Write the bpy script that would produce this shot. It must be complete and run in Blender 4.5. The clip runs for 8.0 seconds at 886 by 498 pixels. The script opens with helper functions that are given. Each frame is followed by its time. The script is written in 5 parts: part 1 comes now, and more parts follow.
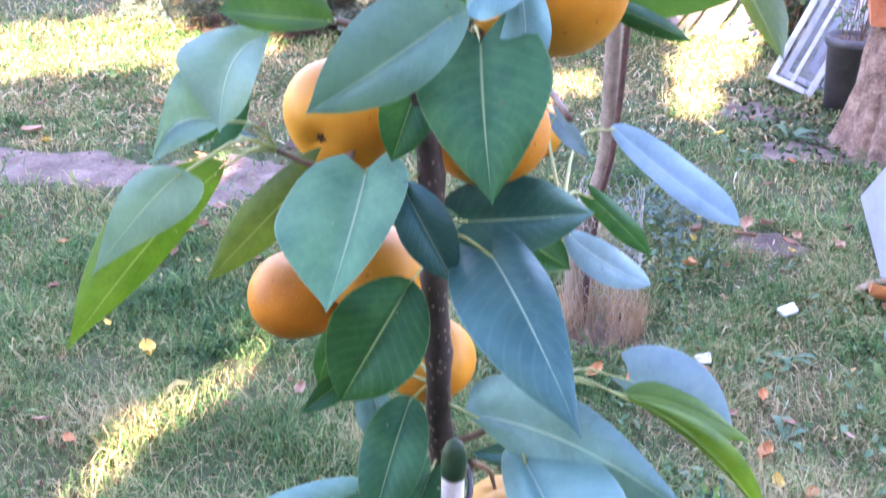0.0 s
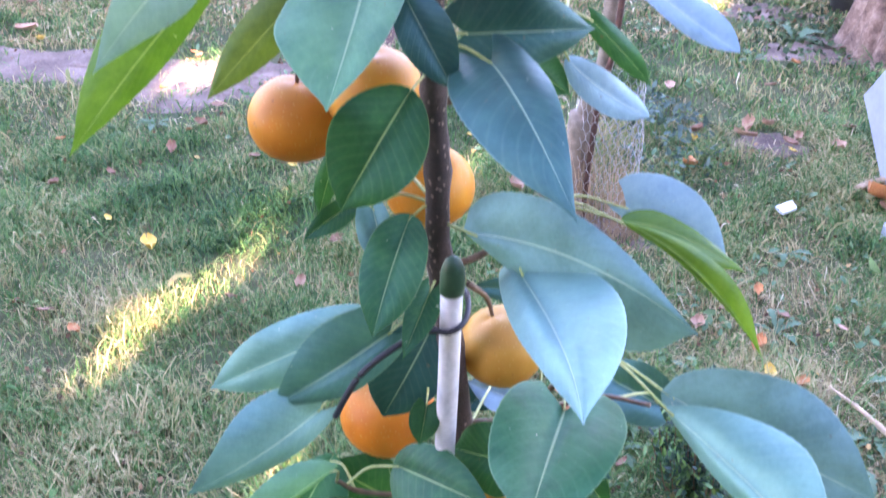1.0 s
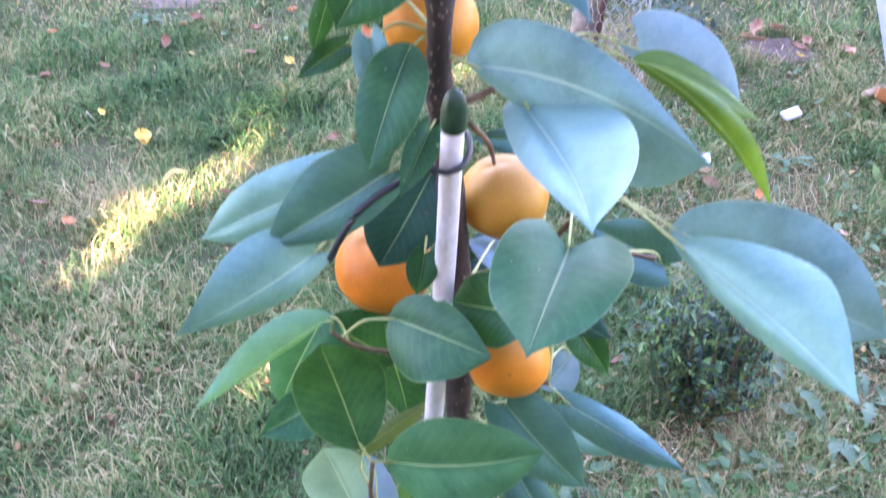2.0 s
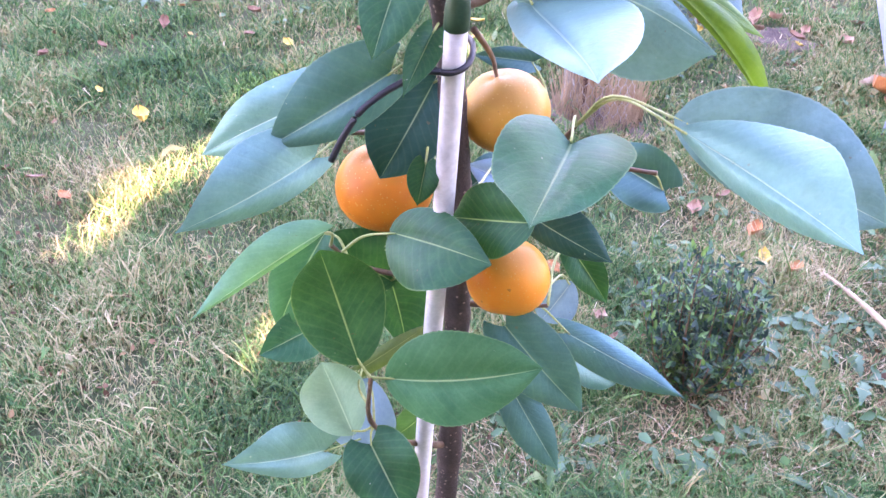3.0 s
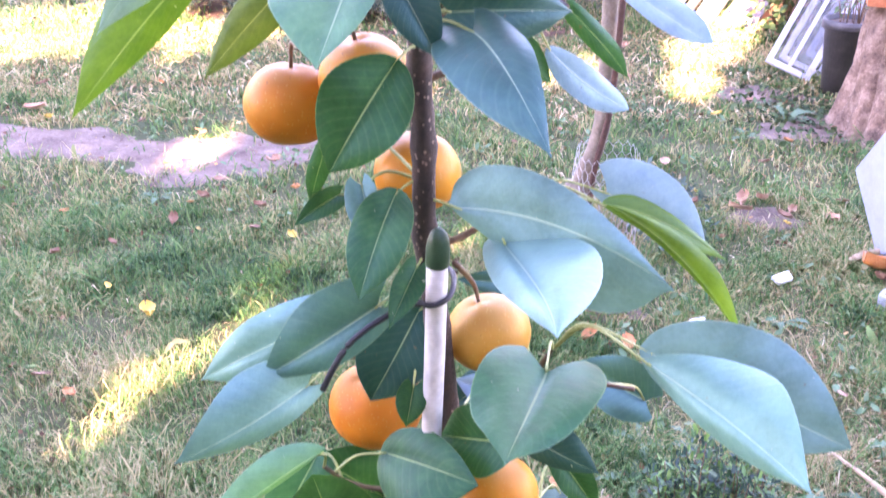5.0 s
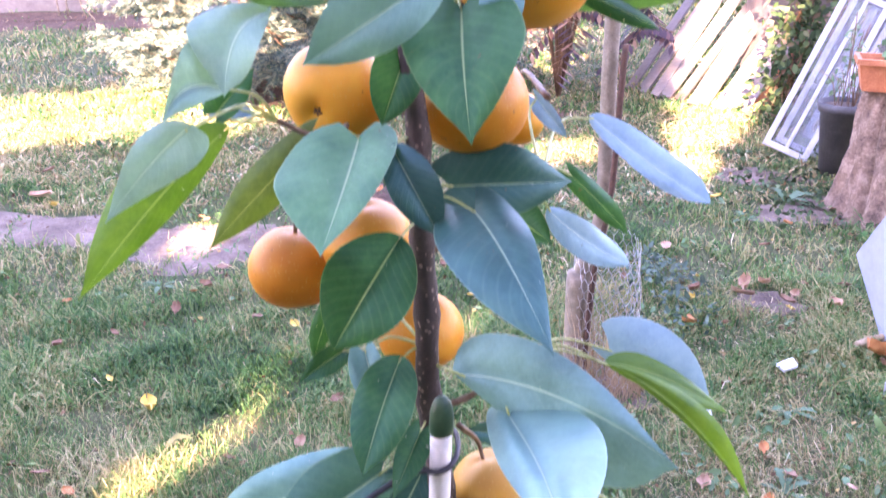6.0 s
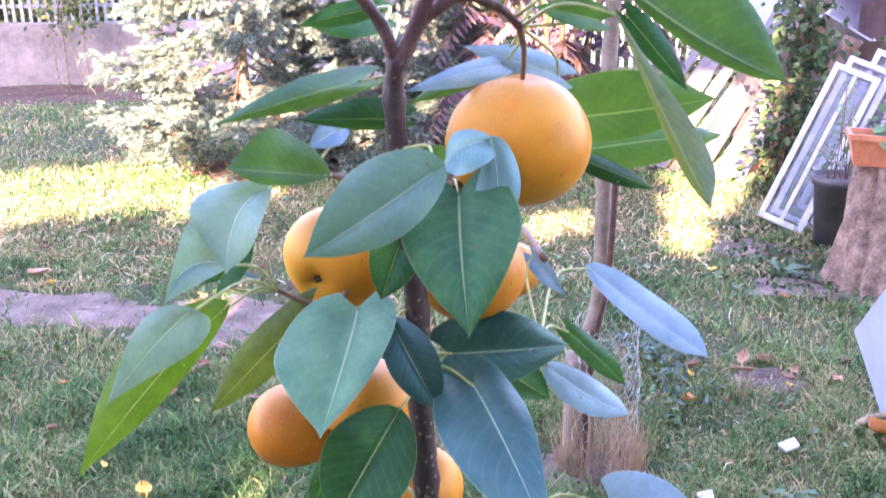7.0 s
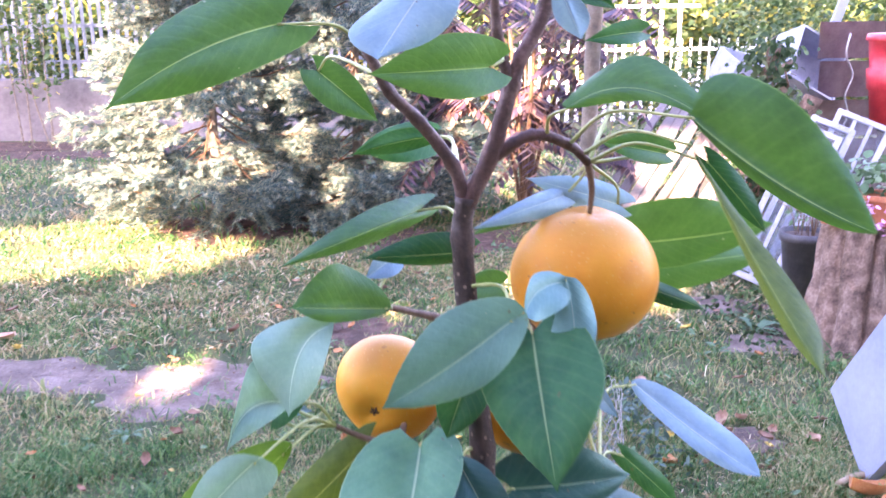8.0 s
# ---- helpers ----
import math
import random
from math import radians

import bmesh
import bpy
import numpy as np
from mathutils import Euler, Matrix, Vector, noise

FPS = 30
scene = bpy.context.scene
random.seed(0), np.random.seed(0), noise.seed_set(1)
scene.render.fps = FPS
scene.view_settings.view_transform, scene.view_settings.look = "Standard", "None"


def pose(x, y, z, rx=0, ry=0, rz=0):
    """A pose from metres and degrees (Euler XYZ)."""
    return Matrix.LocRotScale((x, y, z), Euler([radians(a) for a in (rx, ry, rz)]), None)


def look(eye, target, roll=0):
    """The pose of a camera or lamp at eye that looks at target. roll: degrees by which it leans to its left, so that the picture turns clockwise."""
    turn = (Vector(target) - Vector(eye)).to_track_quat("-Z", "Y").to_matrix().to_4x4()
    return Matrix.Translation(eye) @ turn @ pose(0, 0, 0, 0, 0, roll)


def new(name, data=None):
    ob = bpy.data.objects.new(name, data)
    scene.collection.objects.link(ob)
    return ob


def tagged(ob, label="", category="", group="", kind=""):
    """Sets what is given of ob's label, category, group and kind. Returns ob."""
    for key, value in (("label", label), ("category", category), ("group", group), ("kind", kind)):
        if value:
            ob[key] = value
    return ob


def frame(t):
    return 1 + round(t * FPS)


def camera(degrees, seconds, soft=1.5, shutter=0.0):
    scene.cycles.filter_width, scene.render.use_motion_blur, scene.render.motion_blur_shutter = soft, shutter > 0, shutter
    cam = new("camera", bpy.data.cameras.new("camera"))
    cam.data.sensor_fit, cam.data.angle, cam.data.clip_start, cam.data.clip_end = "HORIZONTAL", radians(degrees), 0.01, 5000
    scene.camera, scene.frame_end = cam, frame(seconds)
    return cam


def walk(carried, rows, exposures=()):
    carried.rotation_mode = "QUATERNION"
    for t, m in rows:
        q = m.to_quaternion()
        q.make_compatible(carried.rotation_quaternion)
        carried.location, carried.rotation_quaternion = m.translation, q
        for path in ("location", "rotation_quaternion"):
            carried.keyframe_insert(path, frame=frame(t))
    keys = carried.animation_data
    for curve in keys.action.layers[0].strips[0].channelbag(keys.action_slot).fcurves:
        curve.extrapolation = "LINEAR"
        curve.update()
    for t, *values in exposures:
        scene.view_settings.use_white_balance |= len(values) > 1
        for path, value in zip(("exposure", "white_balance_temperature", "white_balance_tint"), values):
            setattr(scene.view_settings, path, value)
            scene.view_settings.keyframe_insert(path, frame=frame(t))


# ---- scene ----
cam = camera(50.8, 8.0, 1.5, 0.6)
PATH = [
    (0, (0.01, 0.088, 1.665), (-0.002, 1.874, 0.765), -0.4),
    (0.5, (0.009, 0.068, 1.643), (-0.001, 1.81, 0.661), -0.3),
    (1, (0.01, 0.057, 1.62), (-0.001, 1.751, 0.557), -0.2),
    (1.5, (0.011, 0.056, 1.594), (0.0, 1.697, 0.452), 0.1),
    (2, (0.009, 0.053, 1.569), (0.004, 1.643, 0.356), 0.8),
    (2.2, (0.007, 0.051, 1.554), (0.005, 1.622, 0.316), 1.2),
    (3.3, (0.007, 0.01, 1.522), (0.011, 1.627, 0.345), 1.7),
    (3.5, (0.008, 0.007, 1.523), (0.009, 1.65, 0.383), 1.6),
    (4, (0.013, 0.003, 1.54), (0.01, 1.7, 0.482), 1.0),
    (5.5, (0.02, 0.015, 1.589), (0.004, 1.839, 0.769), -0.4),
    (6, (0.019, 0.027, 1.622), (0.002, 1.88, 0.868), -0.6),
    (6.5, (0.021, 0.035, 1.654), (0.001, 1.912, 0.964), -0.8),
    (7, (0.019, 0.043, 1.682), (0.009, 1.942, 1.055), -0.9),
    (7.5, (0.012, 0.053, 1.702), (0.026, 1.971, 1.135), -1.0),
    (7.7, (-0.013, 0.036, 1.728), (0.02, 1.959, 1.18), -1.1),
    (8, (-0.037, 0.067, 1.725), (0.033, 1.996, 1.201), -0.7),
]
EXPOSURES = [
    (0.0, 4.15, 6650, 48),
    (2.0, 4.31, 6750, 53),
    (3.5, 4.6, 7150, 64),
    (4.0, 4.62, 7200, 62),
    (5.5, 4.42, 7150, 61),
    (6.5, 4.15, 7000, 57),
    (7.5, 4.05, 6750, 55),
    (8.0, 4.04, 6800, 54),
]
walk(cam, [(t, look(eye, target, roll)) for t, eye, target, roll in PATH], EXPOSURES)

# ---------------------------------------------------------------- light
SUN_EL, SUN_X, SUN_Y = 22.0, -0.25, -0.968
world = bpy.data.worlds.new("sky")
scene.world = world
world.use_nodes = True
wn, wl = world.node_tree.nodes, world.node_tree.links
sky = wn.new("ShaderNodeTexSky")
sky.sky_type, sky.sun_disc = "NISHITA", False
sky.sun_elevation, sky.sun_rotation = radians(SUN_EL), math.atan2(SUN_X, SUN_Y)
wl.new(sky.outputs[0], wn["Background"].inputs[0])
wn["Background"].inputs[1].default_value = 0.15
lamp = bpy.data.lights.new("sun", "SUN")
lamp.energy, lamp.angle, lamp.color = 5.0, radians(0.6), (1.0, 0.83, 0.57)
sun = new("sun", lamp)
ce = math.cos(radians(SUN_EL))
sun.matrix_world = look((SUN_X * ce * 30, SUN_Y * ce * 30, math.sin(radians(SUN_EL)) * 30), (0, 0, 0))

# ---------------------------------------------------------------- materials


def ramp(nt, fac, stops):
    r = nt.nodes.new("ShaderNodeValToRGB")
    r.color_ramp.elements.remove(r.color_ramp.elements[1])
    for i, (at, c) in enumerate(stops):
        e = r.color_ramp.elements[0] if i == 0 else r.color_ramp.elements.new(at)
        e.position, e.color = at, (*c, 1)
    nt.links.new(fac, r.inputs[0])
    return r.outputs[0]


def noise_of(nt, vec, scale, detail=4.0, rough=0.6):
    n = nt.nodes.new("ShaderNodeTexNoise")
    n.inputs["Scale"].default_value, n.inputs["Detail"].default_value, n.inputs["Roughness"].default_value = scale, detail, rough
    nt.links.new(vec, n.inputs["Vector"])
    return n.outputs[0]


def mixed(nt, fac, a, b, how="MIX"):
    m = nt.nodes.new("ShaderNodeMix")
    m.data_type, m.blend_type = "RGBA", how
    for sock, val in ((m.inputs[0], fac), (m.inputs[6], a), (m.inputs[7], b)):
        if isinstance(val, (int, float)):
            sock.default_value = val
        elif isinstance(val, tuple):
            sock.default_value = (*val, 1)
        else:
            nt.links.new(val, sock)
    return m.outputs[2]


def maths(nt, op, a, b=0.0, clamp=False):
    m = nt.nodes.new("ShaderNodeMath")
    m.operation, m.use_clamp = op, clamp
    for sock, val in ((m.inputs[0], a), (m.inputs[1], b)):
        if isinstance(val, (int, float)):
            sock.default_value = val
        else:
            nt.links.new(val, sock)
    return m.outputs[0]


def material(name):
    m = bpy.data.materials.new(name)
    m.use_nodes = True
    nt = m.node_tree
    b = nt.nodes["Principled BSDF"]
    co = nt.nodes.new("ShaderNodeTexCoord")
    return m, nt, b, co


def bump(nt, b, height, dist, strength=0.6):
    n = nt.nodes.new("ShaderNodeBump")
    n.inputs["Strength"].default_value, n.inputs["Distance"].default_value = strength, dist
    nt.links.new(height, n.inputs["Height"])
    nt.links.new(n.outputs[0], b.inputs["Normal"])


def surface(name, dark, mid, light, scale, rough=0.7, fine=8.0, depth=0.002, metal=0.0, spec=0.5):
    """A plain weathered surface: two scales of noise over three tones, with fine relief."""
    m, nt, b, co = material(name)
    big = noise_of(nt, co.outputs["Object"], scale)
    small = noise_of(nt, co.outputs["Object"], scale * fine, 6.0, 0.7)
    fac = maths(nt, "ADD", maths(nt, "MULTIPLY", big, 0.6), maths(nt, "MULTIPLY", small, 0.4))
    nt.links.new(ramp(nt, fac, ((0.32, dark), (0.5, mid), (0.68, light))), b.inputs["Base Color"])
    nt.links.new(maths(nt, "ADD", maths(nt, "MULTIPLY", small, 0.25), rough - 0.12), b.inputs["Roughness"])
    b.inputs["Metallic"].default_value = metal
    b.inputs["Specular IOR Level"].default_value = spec
    bump(nt, b, small, depth)
    return m


def foliage(name, stops, rough=0.5, trans=0.35, spec=0.5, patch=None):
    """Leaves and blades in one mesh: the tone goes by island, shifted by patches over the ground."""
    m, nt, b, co = material(name)
    geo = nt.nodes.new("ShaderNodeNewGeometry")
    fac = geo.outputs["Random Per Island"]
    if patch:
        big = noise_of(nt, co.outputs["Object"], patch, 3.0)
        fac = maths(nt, "ADD", maths(nt, "MULTIPLY", fac, 0.66), maths(nt, "MULTIPLY", maths(nt, "SUBTRACT", big, 0.43), 1.7), True)
    col = ramp(nt, fac, stops)
    nt.links.new(col, b.inputs["Base Color"])
    b.inputs["Roughness"].default_value, b.inputs["Specular IOR Level"].default_value = rough, spec
    t = nt.nodes.new("ShaderNodeBsdfTranslucent")
    nt.links.new(col, t.inputs[0])
    mix = nt.nodes.new("ShaderNodeMixShader")
    mix.inputs[0].default_value = trans
    nt.links.new(b.outputs[0], mix.inputs[1])
    nt.links.new(t.outputs[0], mix.inputs[2])
    nt.links.new(mix.outputs[0], nt.nodes["Material Output"].inputs[0])
    return m


def leaf_skin(name, deep, mid, pale, rib, rough, trans, through_tint, wax=0.4):
    """A pear leaf's skin: mottled green, a pale midrib and finer side veins on the blade's own u, v."""
    m, nt, b, co = material(name)
    uv = nt.nodes.new("ShaderNodeSeparateXYZ")
    nt.links.new(co.outputs["UV"], uv.inputs[0])
    u, v = uv.outputs[0], maths(nt, "ABSOLUTE", maths(nt, "SUBTRACT", uv.outputs[1], 0.5))
    info = nt.nodes.new("ShaderNodeObjectInfo")
    blot = noise_of(nt, co.outputs["Object"], 45.0, 4.0)
    fine = noise_of(nt, co.outputs["Object"], 420.0, 5.0, 0.7)
    fac = maths(nt, "ADD", maths(nt, "MULTIPLY", blot, 0.55), maths(nt, "ADD", maths(nt, "MULTIPLY", fine, 0.25), maths(nt, "MULTIPLY", info.outputs["Random"], 0.2)))
    col = ramp(nt, fac, ((0.33, deep), (0.5, mid), (0.7, pale)))
    side = nt.nodes.new("ShaderNodeTexWave")
    side.wave_profile, side.inputs["Scale"].default_value, side.inputs["Distortion"].default_value = "SIN", 3.4, 0.6
    side.inputs["Detail Scale"].default_value = 3.0
    vec = nt.nodes.new("ShaderNodeCombineXYZ")
    nt.links.new(maths(nt, "SUBTRACT", u, maths(nt, "MULTIPLY", v, 0.55)), vec.inputs[0])
    nt.links.new(vec.outputs[0], side.inputs["Vector"])
    vein = maths(nt, "MULTIPLY", maths(nt, "POWER", side.outputs["Fac"], 8.0), 0.04)
    col = mixed(nt, vein, col, rib)
    mid_line = maths(nt, "SUBTRACT", 1.0, maths(nt, "MULTIPLY", v, maths(nt, "ADD", maths(nt, "MULTIPLY", u, 45.0), 46.0)), True)
    col = mixed(nt, maths(nt, "MULTIPLY", mid_line, 0.9), col, rib)
    speck = maths(nt, "GREATER_THAN", noise_of(nt, co.outputs["Object"], 170.0, 2.0), 0.745)
    col = mixed(nt, maths(nt, "MULTIPLY", speck, 0.6), col, (0.12, 0.075, 0.035))
    margin = maths(nt, "MULTIPLY", maths(nt, "SUBTRACT", v, 0.484), 70.0, True)
    col = mixed(nt, maths(nt, "MULTIPLY", margin, 0.35), col, rib)
    flecks = maths(nt, "GREATER_THAN", noise_of(nt, co.outputs["Object"], 260.0, 1.0), 0.8)
    col = mixed(nt, maths(nt, "MULTIPLY", flecks, 0.5), col, (0.45, 0.46, 0.38))
    nt.links.new(col, b.inputs["Base Color"])
    nt.links.new(maths(nt, "ADD", maths(nt, "MULTIPLY", blot, 0.16), rough - 0.08), b.inputs["Roughness"])
    b.inputs["Specular IOR Level"].default_value = 0.3 + 0.7 * wax
    b.inputs["IOR"].default_value = 1.42 + 0.16 * wax
    # cyan tint put into the reflection to stand for blue sky sheen
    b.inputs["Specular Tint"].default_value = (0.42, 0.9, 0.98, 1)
    b.inputs["Coat Weight"].default_value, b.inputs["Coat Roughness"].default_value = 0.08 * wax, 0.35
    relief = maths(nt, "SUBTRACT", maths(nt, "MULTIPLY", fine, 0.35), maths(nt, "ADD", maths(nt, "MULTIPLY", mid_line, 0.3), maths(nt, "ADD", maths(nt, "MULTIPLY", vein, 2.0), maths(nt, "MULTIPLY", blot, 0.8))))
    bump(nt, b, relief, 0.0009, 0.8)
    t = nt.nodes.new("ShaderNodeBsdfTranslucent")
    nt.links.new(mixed(nt, 1.0, col, through_tint, "MULTIPLY"), t.inputs[0])
    mix = nt.nodes.new("ShaderNodeMixShader")
    mix.inputs[0].default_value = trans
    nt.links.new(b.outputs[0], mix.inputs[1])
    nt.links.new(t.outputs[0], mix.inputs[2])
    nt.links.new(mix.outputs[0], nt.nodes["Material Output"].inputs[0])
    return m


# left without wax, so that shaded inner leaves show no sky sheen
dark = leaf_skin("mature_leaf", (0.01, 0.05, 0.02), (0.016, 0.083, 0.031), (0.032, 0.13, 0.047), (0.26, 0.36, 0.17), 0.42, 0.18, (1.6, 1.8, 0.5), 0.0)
# darkened copy of the waxy skin, painting in shade on inner leaves
teal = leaf_skin("shaded_waxy_leaf", (0.007, 0.038, 0.031), (0.012, 0.06, 0.05), (0.023, 0.092, 0.076), (0.26, 0.36, 0.25), 0.42, 0.1, (1.6, 1.8, 0.6), 0.45)
# base shifted to blue, painting sky sheen onto the waxy leaf
glossy = leaf_skin("waxy_sheen_leaf", (0.016, 0.075, 0.058), (0.03, 0.115, 0.092), (0.054, 0.17, 0.138), (0.28, 0.39, 0.27), 0.43, 0.12, (1.6, 1.8, 0.5), 1.0)
# lighter green copy: light from behind put partly into the base colour
young = leaf_skin("backlit_leaf", (0.024, 0.078, 0.02), (0.04, 0.114, 0.029), (0.065, 0.158, 0.044), (0.26, 0.36, 0.16), 0.42, 0.29, (1.35, 1.5, 0.5))
# paler copy with more of the sky's sheen put into the colour
middling = leaf_skin("sky_sheen_leaf", (0.046, 0.13, 0.11), (0.075, 0.19, 0.165), (0.115, 0.255, 0.225), (0.3, 0.4, 0.3), 0.42, 0.14, (1.5, 1.7, 0.6), 1.0)
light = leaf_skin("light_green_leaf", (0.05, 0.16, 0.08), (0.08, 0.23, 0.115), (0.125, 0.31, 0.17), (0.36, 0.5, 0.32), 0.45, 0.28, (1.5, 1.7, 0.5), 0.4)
# brighter, yellower copy of the skin for leaves lit from behind
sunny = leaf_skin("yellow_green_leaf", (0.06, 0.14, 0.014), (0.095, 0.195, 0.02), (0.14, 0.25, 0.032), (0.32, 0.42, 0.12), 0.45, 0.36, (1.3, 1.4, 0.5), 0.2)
# pale copy for sky-facing leaves, reflected light put into its colour
mint = leaf_skin("mint_sheen_leaf", (0.12, 0.23, 0.18), (0.17, 0.3, 0.24), (0.24, 0.38, 0.31), (0.42, 0.55, 0.45), 0.45, 0.2, (1.4, 1.6, 0.7), 0.7)
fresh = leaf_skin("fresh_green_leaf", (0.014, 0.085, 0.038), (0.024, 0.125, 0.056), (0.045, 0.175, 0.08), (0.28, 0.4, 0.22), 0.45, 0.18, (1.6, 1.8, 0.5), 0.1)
# bluer copy, the sky sheen again carried by the base colour
bluish = leaf_skin("blue_sheen_leaf", (0.07, 0.155, 0.155), (0.105, 0.22, 0.235), (0.15, 0.285, 0.31), (0.33, 0.43, 0.38), 0.44, 0.14, (1.5, 1.7, 0.7), 0.6)
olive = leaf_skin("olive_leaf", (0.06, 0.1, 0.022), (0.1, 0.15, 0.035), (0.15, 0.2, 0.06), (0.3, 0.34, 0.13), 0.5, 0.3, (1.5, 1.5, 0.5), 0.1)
# palest blue copy: sky sheen painted as leaf colour
pale = leaf_skin("pale_sheen_leaf", (0.11, 0.2, 0.28), (0.165, 0.28, 0.375), (0.235, 0.36, 0.46), (0.45, 0.52, 0.52), 0.42, 0.15, (1.3, 1.5, 0.9))


def pear_skin(name, low, mid, high):
    m, nt, b, co = material(name)
    gen = nt.nodes.new("ShaderNodeSeparateXYZ")
    nt.links.new(co.outputs["Generated"], gen.inputs[0])
    info = nt.nodes.new("ShaderNodeObjectInfo")
    big = noise_of(nt, co.outputs["Object"], 22.0, 3.0)
    fine = noise_of(nt, co.outputs["Object"], 300.0, 4.0)
    fac = maths(nt, "ADD", maths(nt, "MULTIPLY", big, 0.75), maths(nt, "MULTIPLY", info.outputs["Random"], 0.25))
    col = ramp(nt, fac, ((0.3, low), (0.5, mid), (0.7, high)))
    russet = maths(nt, "MULTIPLY", maths(nt, "SUBTRACT", maths(nt, "ADD", gen.outputs[2], maths(nt, "MULTIPLY", big, 0.35)), 0.98), 4.0, True)
    col = mixed(nt, maths(nt, "MULTIPLY", russet, 0.7), col, (0.3, 0.15, 0.035))
    spots = nt.nodes.new("ShaderNodeTexVoronoi")
    spots.inputs["Scale"].default_value = 330.0
    nt.links.new(co.outputs["Object"], spots.inputs["Vector"])
    dots = maths(nt, "LESS_THAN", spots.outputs["Distance"], 0.17)
    col = mixed(nt, maths(nt, "MULTIPLY", dots, 0.4), col, (0.62, 0.42, 0.14))
    blem = maths(nt, "GREATER_THAN", noise_of(nt, co.outputs["Object"], 110.0, 2.0), 0.705)
    col = mixed(nt, maths(nt, "MULTIPLY", blem, 0.55), col, (0.16, 0.08, 0.03))
    blush = maths(nt, "MULTIPLY", maths(nt, "SUBTRACT", noise_of(nt, co.outputs["Object"], 11.0, 2.0), 0.5), 3.0, True)
    col = mixed(nt, maths(nt, "MULTIPLY", blush, 0.42), col, (0.42, 0.13, 0.03))
    nt.links.new(col, b.inputs["Base Color"])
    b.inputs["Roughness"].default_value = 0.46
    b.inputs["Specular IOR Level"].default_value = 0.26
    b.inputs["Subsurface Weight"].default_value = 0.15
    b.inputs["Subsurface Radius"].default_value = (0.012, 0.006, 0.002)
    bump(nt, b, fine, 0.0005, 0.4)
    return m


PEAR = pear_skin("pear_skin", (0.45, 0.145, 0.01), (0.61, 0.235, 0.016), (0.72, 0.33, 0.03))
ORANGE = pear_skin("orange_pear_skin", (0.48, 0.13, 0.007), (0.65, 0.2, 0.011), (0.74, 0.275, 0.02))
RUSSET = pear_skin("russet_pear_skin", (0.3, 0.12, 0.012), (0.4, 0.175, 0.018), (0.5, 0.25, 0.035))
BROWN = surface("reddish_branch_bark", (0.035, 0.016, 0.013), (0.095, 0.046, 0.038), (0.22, 0.135, 0.115), 70, 0.6, 6, 0.0012)
TWIG = surface("twig_bark", (0.07, 0.035, 0.018), (0.13, 0.07, 0.035), (0.22, 0.14, 0.08), 90, 0.55, 5, 0.0006)
STALK = surface("leaf_stalk", (0.2, 0.25, 0.06), (0.3, 0.35, 0.11), (0.42, 0.45, 0.2), 80, 0.45, 4, 0.0003)
CALYX = surface("calyx", (0.05, 0.025, 0.012), (0.1, 0.05, 0.02), (0.2, 0.1, 0.04), 200, 0.8, 4, 0.0008)
STAKE = surface("stake_coating", (0.5, 0.5, 0.47), (0.66, 0.65, 0.62), (0.78, 0.77, 0.74), 30, 0.45, 8, 0.0005)
CAP = surface("green_plastic", (0.012, 0.05, 0.025), (0.02, 0.075, 0.035), (0.035, 0.1, 0.05), 60, 0.4, 6, 0.0003)
TIE = surface("black_rubber", (0.008, 0.009, 0.012), (0.014, 0.015, 0.02), (0.03, 0.03, 0.036), 80, 0.45, 6, 0.0004)
GRASS = foliage("grass_blades", ((0.0, (0.012, 0.062, 0.022)), (0.24, (0.04, 0.145, 0.04)), (0.45, (0.105, 0.245, 0.065)), (0.58, (0.21, 0.27, 0.1)), (0.73, (0.4, 0.33, 0.16)), (1.0, (0.56, 0.47, 0.27))), 0.5, 0.24, 0.24, 1.6)
HAY = foliage("dry_hay", ((0.0, (0.2, 0.115, 0.055)), (0.4, (0.4, 0.28, 0.14)), (0.8, (0.55, 0.43, 0.25)), (1.0, (0.7, 0.6, 0.42))), 0.6, 0.2, 0.25)
ROSETTE = foliage("rosette_leaves", ((0.0, (0.06, 0.14, 0.065)), (0.5, (0.1, 0.2, 0.105)), (1.0, (0.16, 0.28, 0.17))), 0.5, 0.25)
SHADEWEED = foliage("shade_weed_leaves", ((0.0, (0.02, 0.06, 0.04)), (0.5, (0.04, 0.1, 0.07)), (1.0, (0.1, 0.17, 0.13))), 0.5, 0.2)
WEED = foliage("weed_leaves", ((0.0, (0.05, 0.14, 0.05)), (0.5, (0.09, 0.2, 0.09)), (1.0, (0.17, 0.28, 0.14))), 0.42, 0.25)
BOXLEAF = foliage("box_leaves", ((0.0, (0.01, 0.04, 0.034)), (0.4, (0.022, 0.08, 0.052)), (0.7, (0.05, 0.155, 0.055)), (1.0, (0.13, 0.28, 0.06))), 0.4, 0.22, 0.45)
NEEDLE = foliage("spruce_needles", ((0.0, (0.03, 0.085, 0.08)), (0.4, (0.08, 0.165, 0.15)), (0.7, (0.22, 0.3, 0.24)), (1.0, (0.56, 0.53, 0.37))), 0.5, 0.3)
PURPLE = foliage("purple_leaflets", ((0.0, (0.05, 0.036, 0.058)), (0.5, (0.11, 0.075, 0.1)), (0.75, (0.23, 0.12, 0.1)), (1.0, (0.5, 0.33, 0.23))), 0.5, 0.35)
VINE = foliage("vine_leaves", ((0.0, (0.02, 0.05, 0.022)), (0.6, (0.05, 0.1, 0.04)), (0.9, (0.1, 0.15, 0.06)), (1.0, (0.17, 0.1, 0.08))), 0.6, 0.2, 0.2)
